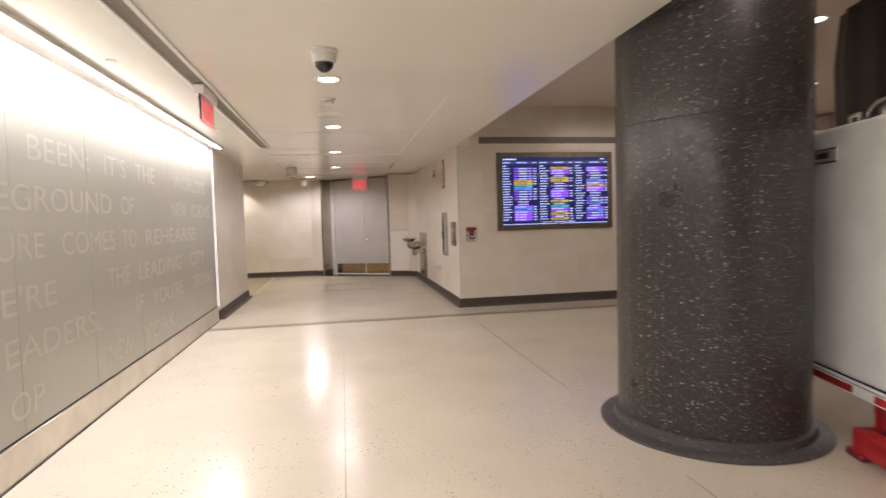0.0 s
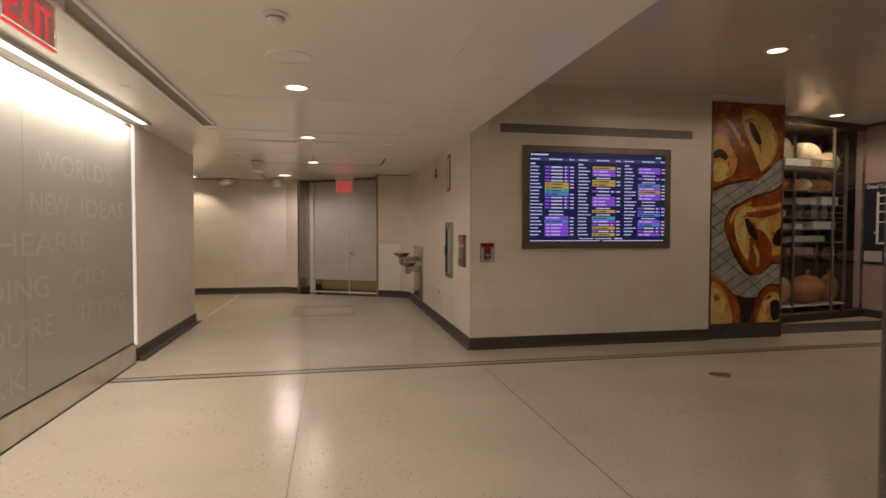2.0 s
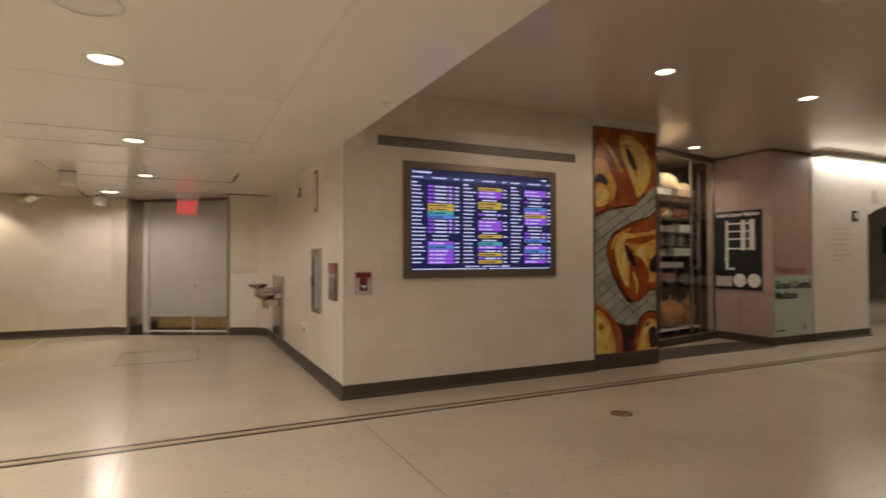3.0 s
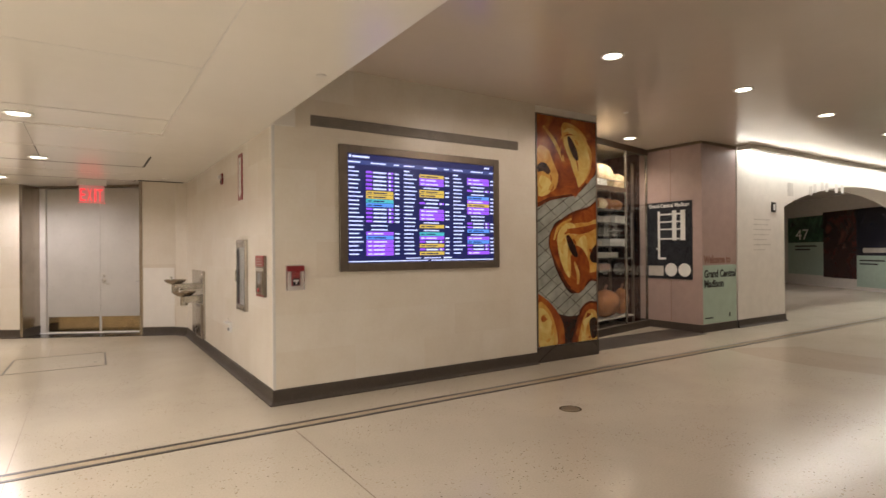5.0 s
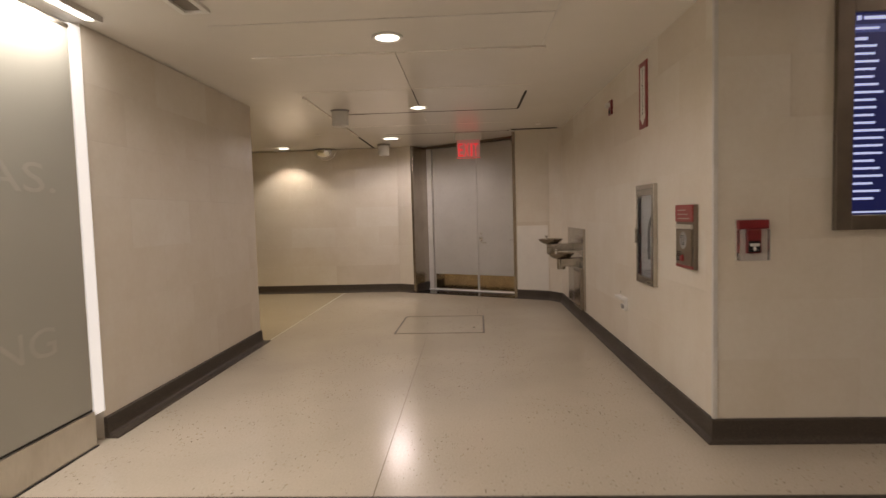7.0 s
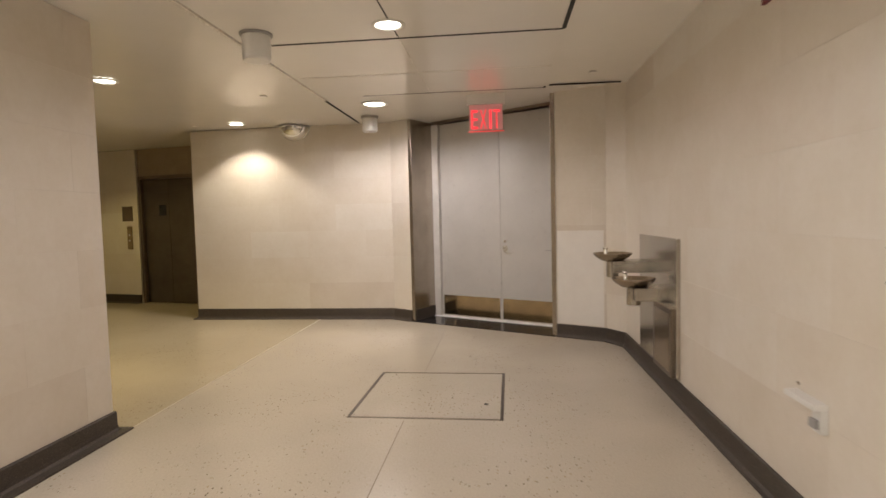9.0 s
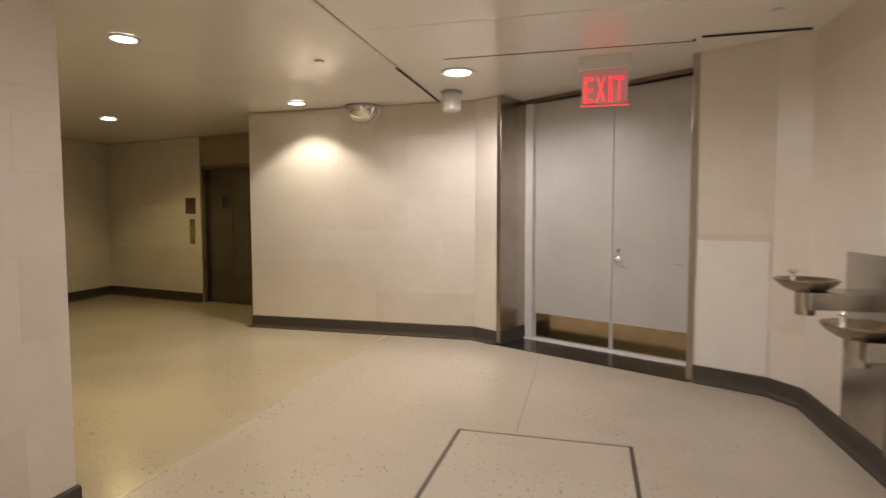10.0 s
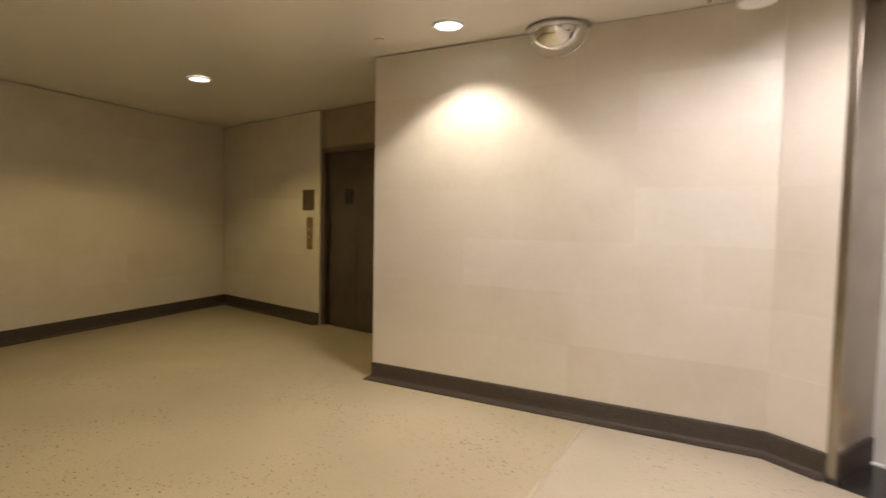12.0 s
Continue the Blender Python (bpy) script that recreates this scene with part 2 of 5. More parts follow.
ALU = plain("pale_aluminium_sheet", (0.88, 0.88, 0.88), 0.38, 0.1, 0.06, 3.0)
CART_RED = plain("red_chassis_paint", (0.38, 0.022, 0.025), 0.35, vary=0.2)
CANVAS = plain("dark_canvas", (0.055, 0.045, 0.038), 0.85, grain=0.3)
LENS = glowing("downlight_lens", (1.0, 0.92, 0.78), 9.0)
COVE = glowing("cove_lamp", (1.0, 0.94, 0.84), 9.0)
EDGE = glowing("lit_edge", (1.0, 0.95, 0.90), 1.0, (0.7, 0.7, 0.7))
EXITRED = glowing("exit_red", (1.0, 0.03, 0.045), 1.6)
SCREENBLUE = glowing("screen_navy", (0.010, 0.014, 0.09), 1.0, (0.01, 0.01, 0.012))
SCREENBAR = glowing("screen_header", (0.025, 0.05, 0.22), 1.0)
SCREENWHITE = glowing("screen_white", (0.60, 0.66, 1.0), 1.4)
SCREENPURPLE = glowing("screen_purple", (0.28, 0.07, 0.80), 1.3)
SCREENYELLOW = glowing("screen_yellow", (0.72, 0.50, 0.08), 1.0)
SCREENCYAN = glowing("screen_cyan", (0.06, 0.52, 0.60), 1.0)
SCREENLIGHTBLUE = glowing("screen_blue", (0.10, 0.32, 0.95), 1.0)
CRUST = print_material("pretzel_crust", [(0.30, (0.13, 0.022, 0.008)), (0.5, (0.30, 0.070, 0.015)), (0.72, (0.46, 0.17, 0.03))], 3.0, 0.8)
DOUGH = print_material("pretzel_dough", [(0.3, (0.44, 0.17, 0.03)), (0.5, (0.60, 0.34, 0.075)), (0.7, (0.68, 0.50, 0.17))], 3.2, 0.8)
RACKGREY = print_material("printed_rack", [(0.3, (0.22, 0.23, 0.20)), (0.7, (0.42, 0.43, 0.38))], 4.0, 0.4)
# Darks of the printed mural; also stands in for shade inside the shop.
DEEP = print_material("print_and_shop_shade", [(0.3, (0.012, 0.006, 0.004)), (0.7, (0.06, 0.02, 0.012))], 5.0)
GOLD = print_material("pretzel_shine", [(0.3, (0.56, 0.34, 0.07)), (0.6, (0.70, 0.54, 0.18)), (0.8, (0.80, 0.70, 0.36))], 4.0, 1.0)
LOAF = print_material("bread_crust", [(0.3, (0.45, 0.30, 0.15)), (0.55, (0.66, 0.54, 0.36)), (0.8, (0.76, 0.68, 0.52))], 5.0, 0.6)
SCORCH = print_material("print_scorch", [(0.3, (0.06, 0.014, 0.007)), (0.7, (0.17, 0.045, 0.015))], 4.0)
PUMPKIN = print_material("orange_rind", [(0.3, (0.25, 0.09, 0.03)), (0.7, (0.55, 0.24, 0.09))], 6.0, 0.5)


def glass_material(name, tint, rough=0.02):
    m, nt, p = mat(name)
    p.inputs["Base Color"].default_value = (*tint, 1)
    p.inputs["Transmission Weight"].default_value = 1.0
    p.inputs["Roughness"].default_value = rough
    p.inputs["IOR"].default_value = 1.45
    return m


GLASS = glass_material("clear_glass", (0.9, 0.94, 0.92))
ACRYLIC = glass_material("clear_acrylic", (0.97, 0.95, 0.95))


def frosted_material():
    """Back-painted grey-green glass with a satin face."""
    m, nt, p = mat("frosted_glass")
    v = world_pos(nt)
    c = ramp(nt, noisy(nt, v, 0.8, 3), [(0.3, (0.375, 0.372, 0.325)), (0.7, (0.41, 0.405, 0.355))])
    link(nt, c, p.inputs["Base Color"])
    p.inputs["Roughness"].default_value = 0.42
    p.inputs["Coat Weight"].default_value = 0.8
    p.inputs["Coat Roughness"].default_value = 0.16
    return m


FROST = frosted_material()
ETCH = plain("etched_letter", (0.44, 0.432, 0.383), 0.5, vary=0.05)

# ---------------------------------------------------------------- mesh helpers


def part(name, bm, material, parent=None, label="", smooth=False):
    me = bpy.data.meshes.new(name)
    bmesh.ops.recalc_face_normals(bm, faces=bm.faces)
    bm.to_mesh(me)
    bm.free()
    me.materials.append(material)
    if smooth:
        me.shade_smooth()
        me.set_sharp_from_angle(angle=radians(38))
    ob = new(name, me)
    if parent is not None:
        ob.parent = parent
    if label:
        ob["label"] = label
    return ob


def thing(name, label, category, group="", at=None):
    ob = new(name)
    tagged(ob, label, category, group)
    if at is not None:
        ob.matrix_basis = at
    return ob


def structure(ob, label="", category=""):
    return tagged(ob, label, category, kind="structure")


def box(x0, y0, z0, x1, y1, z1, bevel=0.0, bm=None, segments=2):
    own = bmesh.new()
    bmesh.ops.create_cube(own, size=1)
    for v in own.verts:
        v.co = Vector((x0 + (v.co.x + 0.5) * (x1 - x0), y0 + (v.co.y + 0.5) * (y1 - y0), z0 + (v.co.z + 0.5) * (z1 - z0)))
    if bevel:
        bmesh.ops.bevel(own, geom=own.edges[:], offset=bevel, segments=segments, profile=0.5, affect="EDGES")
    if bm is None:
        return own
    tmp = bpy.data.meshes.new("tmp")
    own.to_mesh(tmp)
    own.free()
    bm.from_mesh(tmp)
    bpy.data.meshes.remove(tmp)
    return bm


def lathe(profile, steps=32, bm=None, arc=360.0, start=0.0):
    """Turns a list of (radius, height) round the z axis."""
    bm = bm or bmesh.new()
    closed = arc >= 360
    n = steps if closed else steps + 1
    rings = []
    for r, z in profile:
        ring = []
        for i in range(n):
            a = radians(start + arc * i / steps)
            ring.append(bm.verts.new((r * math.cos(a), r * math.sin(a), z)))
        rings.append(ring)
    for a, b in zip(rings, rings[1:]):
        for i in range(n if closed else n - 1):
            j = (i + 1) % n
            bm.faces.new((a[i], a[j], b[j], b[i]))
    bmesh.ops.remove_doubles(bm, verts=bm.verts, dist=1e-5)
    return bm


def moved(bm, m):
    bmesh.ops.transform(bm, matrix=m, verts=bm.verts)
    return bm


def prism(points, z0, z1, bm=None):
    """An upright prism over a plan polygon."""
    bm = bm or bmesh.new()
    low = [bm.verts.new((x, y, z0)) for x, y in points]
    top = [bm.verts.new((x, y, z1)) for x, y in points]
    bm.faces.new(low)
    bm.faces.new(top)
    for i in range(len(points)):
        j = (i + 1) % len(points)
        bm.faces.new((low[i], low[j], top[j], top[i]))
    return bm


def tube(points, radius, steps=10):
    """A round bar along a run of points."""
    bm = bmesh.new()
    rings = []
    pts = [Vector(p) for p in points]
    for i, p in enumerate(pts):
        d = (pts[min(i + 1, len(pts) - 1)] - pts[max(i - 1, 0)]).normalized()
        side = d.orthogonal().normalized() if i == 0 else (side - d * side.dot(d)).normalized()
        up = d.cross(side)
        rings.append([bm.verts.new(p + radius * (math.cos(a) * side + math.sin(a) * up)) for a in (2 * math.pi * k / steps for k in range(steps))])
    for a, b in zip(rings, rings[1:]):
        for k in range(steps):
            bm.faces.new((a[k], a[(k + 1) % steps], b[(k + 1) % steps], b[k]))
    bm.faces.new(rings[0])
    bm.faces.new(rings[-1])
    return bm


def words(text, size, depth=0.002, align="LEFT", bold=0.0):
    """A bmesh of lettering in the xy plane, cap height = size."""
    cu = bpy.data.curves.new("lettering", "FONT")
    cu.body, cu.size, cu.extrude, cu.align_x, cu.resolution_u, cu.offset = text, size / 0.69, depth, align, 3, bold
    ob = bpy.data.objects.new("lettering", cu)
    scene.collection.objects.link(ob)
    bpy.context.view_layer.update()
    me = bpy.data.meshes.new_from_object(ob.evaluated_get(bpy.context.evaluated_depsgraph_get()))
    bm = bmesh.new()
    bm.from_mesh(me)
    bpy.data.objects.remove(ob)
    bpy.data.curves.remove(cu)
    bpy.data.meshes.remove(me)
    return bm


def squeezed(bm, width):
    """Fits lettering to a width along x."""
    xs = [v.co.x for v in bm.verts]
    k = width / (max(xs) - min(xs))
    x0 = min(xs)
    for v in bm.verts:
        v.co.x = (v.co.x - x0) * k
    return bm


def on_wall(px, py, pz, dx, dy):
    """Pose whose x runs along the plan direction (dx, dy), y up and z out to the right of it."""
    d = Vector((dx, dy, 0)).normalized()
    up = Vector((0, 0, 1))
    out = d.cross(up)
    m = Matrix((d, up, out)).transposed().to_4x4()
    return Matrix.Translation((px, py, pz)) @ m


# ---------------------------------------------------------------- floor


structure(part("floor", box(-11, -6, -0.2, 34, 22, 0), FLOOR), "polished cream terrazzo floor with dark chips", "floor")


def inlay(name, x0, y0, x1, y1, material, label, z=0.003):
    structure(part(name, box(x0, y0, -0.01, x1, y1, z), material), label, "floor inlay")


STRIPE = plain("dark_brown_stripe", (0.022, 0.016, 0.012), 0.35)
BAND = terrazzo_material("brown_terrazzo", (0.47, 0.40, 0.30), rough=0.15)
inlay("floor_stripe_1", -2.36, 7.524, 24, 7.566, STRIPE, "thin black stripe set in the terrazzo floor")
inlay("floor_stripe_2", -2.36, 7.656, 24, 7.698, STRIPE, "thin black stripe set in the terrazzo floor")
inlay("floor_stripe_3", -2.36, 7.567, 24, 7.655, BAND, "tan terrazzo band between two black stripes", 0.002)
BRASSLINE = plain("worn_brass_line", (0.24, 0.19, 0.13), 0.4, 0.5)
inlay("floor_joint_1", -0.394, -6, -0.388, 7.53, BRASSLINE, "thin metal divider strip in terrazzo", 0.0015)
inlay("floor_joint_2", -0.405, 7.70, -0.399, 11.6, BRASSLINE, "thin metal divider strip in terrazzo", 0.0015)
inlay("floor_joint_3", 1.553, 3.6, 1.559, 7.53, BRASSLINE, "thin metal divider strip in terrazzo", 0.0015)
HATCHEDGE = plain("brown_hatch_edge", (0.085, 0.066, 0.048), 0.45)
PALELINE = plain("pale_metal_line", (0.58, 0.53, 0.43), 0.35, 0.3)
LOBBYFLOOR = terrazzo_material("yellow_terrazzo", (0.53, 0.47, 0.355), 1.3, 0.21)
inlay("floor_lobby", -9.0, 11.2, -2.312, 18.2, LOBBYFLOOR, "yellowish tan terrazzo floor of the elevator lobby", 0.001)
inlay("floor_joint_4", -2.312, 11.35, -2.296, 15.5, PALELINE, "thin metal divider strip in terrazzo", 0.0015)
inlay("floor_joint_5", -0.42, 12.85, -0.414, 14.95, BRASSLINE, "thin metal divider strip in terrazzo", 0.0015)
inlay("floor_joint_6", 1.553, -6, 1.559, 1.9, BRASSLINE, "thin metal divider strip in terrazzo", 0.0015)


def ring_sheet(x, y, r0, r1, z, a0=0, a1=360, steps=64):
    bm = bmesh.new()
    a = [radians(a0 + (a1 - a0) * i / steps) for i in range(steps + 1)]
    pin = [bm.verts.new((x + r0 * math.cos(k), y + r0 * math.sin(k), z)) for k in a]
    pout = [bm.verts.new((x + r1 * math.cos(k), y + r1 * math.sin(k), z)) for k in a]
    for i in range(steps):
        bm.faces.new((pin[i], pout[i], pout[i + 1], pin[i + 1]))
    return bm


structure(part("floor_medallion", ring_sheet(10.6, 6.3, 1.5, 2.75, 0.002, 153, 214), ROSE), "rose terrazzo crescent set in the hall floor", "floor inlay")

# ---------------------------------------------------------------- walls
SLAB_W, SLAB_H, SLAB_T, JOINT = 0.86, 0.372, 0.012, 0.0005
BASE_H = 0.15
slab_meshes = {}


def slab_mesh(w, h):
    key = (round(w, 3), round(h, 3))
    if key not in slab_meshes:
        bm = box(0, 0, -SLAB_T, w, h, 0)
        bmesh.ops.bevel(bm, geom=[e for e in bm.edges if all(v.co.z > -0.001 for v in e.verts)], offset=0.0003, segments=1, affect="EDGES")
        me = bpy.data.meshes.new("stone_slab")
        bm.to_mesh(me)
        bm.free()
        me.materials.append(STONE)
        slab_meshes[key] = me
    return slab_meshes[key]


def around(rect, hole):
    """The rectangles that are left of rect once hole is cut out of it."""
    x0, y0, x1, y1 = rect
    if hole is None or hole[0] >= x1 or hole[2] <= x0 or hole[1] >= y1 or hole[3] <= y0:
        return [rect]
    a, b, c, d = max(x0, hole[0]), max(y0, hole[1]), min(x1, hole[2]), min(y1, hole[3])
    left = [(x0, y0, a, y1), (c, y0, x1, y1), (a, y0, c, b), (a, d, c, y1)]
    return [q for q in left if q[2] - q[0] > 0.004 and q[3] - q[1] > 0.004]


def wall(name, p0, p1, z1, label, e0=0.0, e1=0.0, thick=0.2, z0=BASE_H, slabs=True, shift=0.0, material=None, hole=None):
    """A wall whose seen face lies to the right of the way from p0 to p1; slabs hang on a backing."""
    a, b = Vector(p0), Vector(p1)
    length = (b - a).length
    m = on_wall(a.x, a.y, 0, b.x - a.x, b.y - a.y)
    back = SLAB_T if slabs else 0.0
    shell = bmesh.new()
    for x0, y0, x1, y1 in around((e0, 0, length - e1, z1), hole):
        box(x0, y0, -thick, x1, y1, -back, bm=shell)
    ob = part(name, shell, material or (BACK if slabs else WPAINT))
    ob.matrix_basis = m
    structure(ob, label, "wall")
    if slabs:
        rows = max(1, round((z1 - z0) / SLAB_H))
        h = (z1 - z0) / rows
        for r in range(rows):
            x = e0
            step = SLAB_W * (0.5 if r % 2 else 1.0) + shift
            while x < length - e1 - 0.02:
                w = min(step, length - e1 - x)
                for px, py, qx, qy in around((x, z0 + r * h, x + w, z0 + r * h + h), hole):
                    piece = new("stone_slab", slab_mesh(qx - px - JOINT, qy - py - JOINT))
                    piece.parent = ob
                    piece.matrix_basis = Matrix.Translation((px + JOINT / 2, py + JOINT / 2, 0))
                x += w
                step = SLAB_W
    return ob


def base_run(name, points, label="dark grey granite baseboard with a coved foot", foot=0.045):
    """Baseboard along a run of plan points, on their right side."""
    profile = [(-0.01, 0.0), (foot, 0.0), (foot, 0.012), (0.032, 0.018), (0.020, 0.034), (0.016, 0.06), (0.016, BASE_H - 0.008), (0.010, BASE_H), (-0.01, BASE_H)]
    pts = [Vector(p) for p in points]
    dirs = [(b - a).normalized() for a, b in zip(pts, pts[1:])]
    outs = [Vector((d.y, -d.x)) for d in dirs]
    bm = bmesh.new()
    rings = []
    for i, p in enumerate(pts):
        if i == 0:
            o = outs[0]
        elif i == len(pts) - 1:
            o = outs[-1]
        else:
            s = outs[i - 1] + outs[i]
            o = s * (2 / s.length_squared)
        rings.append([bm.verts.new((p.x + o.x * k, p.y + o.y * k, z)) for k, z in profile])
    for a, b in zip(rings, rings[1:]):
        for k in range(len(profile)):
            j = (k + 1) % len(profile)
            bm.faces.new((a[k], a[j], b[j], b[k]))
    bm.faces.new(rings[0])
    bm.faces.new(rings[-1])
    return structure(part(name, bm, GRANITE), label, "baseboard")


JL, JR = (-0.90, 15.32), (0.91, 14.37)
CREAM = "wall of polished cream limestone slabs"
wall("wall_west", (-2.37, 8.49), (-2.37, 11.3), CEIL, CREAM)
wall("wall_lobby_south", (-2.382, 11.3), (-7.8, 11.3), CEIL, CREAM)
wall("wall_lobby_west", (-7.8, 11.3), (-8.61, 17.70), CEIL, CREAM)
ED = Vector((0.9776, -0.2106)).normalized()
EA = Vector((-6.206, 17.182)) - ED * 2.74
EN = Vector((-ED.y, ED.x))


def elev(s, back=0.0):
    p = EA + ED * s + EN * back
    return (p.x, p.y)


wall("wall_elevator", elev(0.281), elev(2.74), CEIL, CREAM)
wall("wall_elevator_end", elev(4.0), elev(4.75), CEIL, CREAM)
wall("wall_north_return", (-4.27, 16.68), (-4.202, 15.58), CEIL, CREAM)
wall("wall_north", (-4.19, 15.58), (-1.22, 15.53), CEIL, CREAM)
wall("wall_north_splay", (-1.22, 15.53), (-0.93, 15.336), CEIL, CREAM)
wall("wall_door_side", JR, (1.46, 14.08), CEIL + 0.07, CREAM, e0=0.03)
patch = part("wall_patch", box(0, 0, 0, 0.545, 1.08, 0.003), plain("pale_patch_paint", (0.80, 0.77, 0.72), 0.4, vary=0.03))
patch.matrix_basis = on_wall(0.955, 14.346, BASE_H + 0.01, 0.55, -0.29)
structure(patch, "paler repainted patch on the stone wall", "wall patch")
wall("wall_corner_splay", (1.46, 14.08), (1.62, 13.83), CEIL + 0.07, CREAM)
wall("wall_east", (1.62, 13.83), (1.62, 8.352), CEIL + 0.1, CREAM, shift=0.2, thick=0.25, hole=(4.048, 0.853, 4.462, 1.642))
wall("wall_hall", (1.634, 8.35), (5.10, 8.35), HALL, CREAM)
base_run("baseboard_west", [(-2.37, 8.49), (-2.37, 11.3), (-7.8, 11.3), (-8.61, 17.70), elev(2.72)], foot=0.085)
base_run("baseboard_north", [(-4.27, 16.68), (-4.19, 15.58), (-1.22, 15.53), (-0.93, 15.336)], foot=0.07)
base_run("baseboard_east", [(0.95, 14.349), (1.46, 14.08), (1.62, 13.83), (1.62, 8.35), (5.10, 8.35)])
# Pale strip paints the highlight along the polished stone's eased corner.
structure(part("corner_trim", box(1.611, 8.341, BASE_H, 1.64, 8.365, CEIL, 0.003), FRAMEPAINT), "pale strip painted for the highlight on a stone corner", "trim")

# closing walls behind the walker and at the hall's ends
wall("wall_south", (34, -5.5), (-2.37, -5.5), HALL, "plain cream wall closing the hall", slabs=False)
wall("wall_hall_east", (26, 8.35), (26, -5.5), HALL, "plain cream wall closing the hall", slabs=False)
wall("wall_panel_back", (-2.44, -5.5), (-2.44, 8.49), CEIL, "plain wall behind the glass panels", slabs=False)

# ---------------------------------------------------------------- ceilings
structure(part("ceiling_corridor", box(-2.6, -5.5, CEIL, 1.60, 8.34, HALL + 0.1, 0.004), PAINT), "cream painted low corridor ceiling", "ceiling")
structure(part("ceiling_passage", box(-2.6, 8.34, CEIL + 0.004, 1.85, 13.79, CEIL + 0.2), PAINT), "cream painted passage ceiling", "ceiling")
ahead = prism([(-2.6, 13.79), (-0.95, 13.79), (0.95, 13.79), (1.85, 13.79), (1.85, 16.2), (0.95, 16.2), (-0.95, 16.2), (-2.6, 16.2)], CEIL + 0.004, CEIL + 0.2)
for v in ahead.verts:
    if v.co.z < CEIL + 0.1 and v.co.x > 0:
        v.co.z += DOOR_RISE
bmesh.ops.triangulate(ahead, faces=ahead.faces)
structure(part("ceiling_door_bay", ahead, PAINT), "cream painted ceiling rising gently before the double door", "ceiling")
structure(part("ceiling_lobby", box(-10, 11.1, CEIL + 0.008, -2.6, 18.6, CEIL + 0.2), PAINT), "cream painted lobby ceiling", "ceiling")
structure(part("ceiling_hall", box(1.60, -5.5, HALL, 34, 18, HALL + 0.2), HALLPAINT), "glossy hall ceiling, toned tan for its dimmer, warmer light", "ceiling")


def ceiling_panels():
    """Dropped access panels with dark open joints over the passage."""
    xs, ys = (-1.60, -0.42, 0.78), (9.41, 10.66, 11.95, 12.94, 13.78)
    for i in range(2):
        for j in range(4):
            ob = part("ceiling_panel", box(xs[i] + 0.004, ys[j] + 0.004, CEIL - 0.010, xs[i + 1] - 0.004, ys[j + 1] - 0.004, CEIL + 0.004, 0.002), PAINT)
            structure(ob, "cream metal ceiling access panel", "ceiling panel")
    for x0, y0, x1, y1 in ((-1.40, 11.935, 0.78, 11.965), (0.765, 11.0, 0.795, 11.95), (-1.15, 13.772, 0.80, 13.790), (-1.640, 13.9, -1.625, 15.45), (0.83, 13.706, 1.55, 13.716), (-0.425, 10.66, -0.415, 11.9)):
        structure(part("ceiling_gap", box(x0, y0, CEIL - 0.0115, x1, y1, CEIL + 0.003), DARKGAP), "dark open joint between ceiling panels", "ceiling joint")


ceiling_panels()
for x0, y0, x1, y1 in ((-1.60, 12.936, 0.78, 12.946), (-0.424, 11.97, -0.416, 13.77), (-1.60, 10.656, 0.78, 10.664)):
    structure(part("ceiling_seam", box(x0, y0, CEIL - 0.0125, x1, y1, CEIL + 0.002), PALEEDGE), "pale painted seam in the ceiling", "ceiling joint")
structure(part("ceiling_edge", box(-1.63, 10.9, CEIL - 0.022, -1.60, 13.9, CEIL + 0.002, 0.006), PALEEDGE), "pale rounded edge of the dropped ceiling panels", "ceiling joint")
for x0, y0, x1, y1 in ((-1.43, 6.895, 0.745, 6.905), (-1.6, 8.66, 0.745, 8.67), (0.74, 4.6, 0.75, 9.40)):
    structure(part("ceiling_seam", box(x0, y0, CEIL - 0.002, x1, y1, CEIL + 0.002), FRAMEPAINT), "pale painted seam in the ceiling", "ceiling joint")

# ---------------------------------------------------------------- glass text panel
PANEL_X = -2.36


def islands(bm):
    """The loose pieces of a bmesh, each as a bmesh of its own."""
    todo, out = set(bm.verts), []
    while todo:
        stack, seen = [next(iter(todo))], set()
        while stack:
            v = stack.pop()
            if v in seen:
                continue
            seen.add(v)
            stack.extend(e.other_vert(v) for e in v.link_edges)
        todo -= seen
        own, made = bmesh.new(), {}
        for v in sorted(seen, key=lambda k: k.index):
            made[v] = own.verts.new(v.co)
        for f in bm.faces:
            if f.verts[0] in seen:
                own.faces.new([made[v] for v in f.verts])
        out.append(own)
    bm.free()
    return out


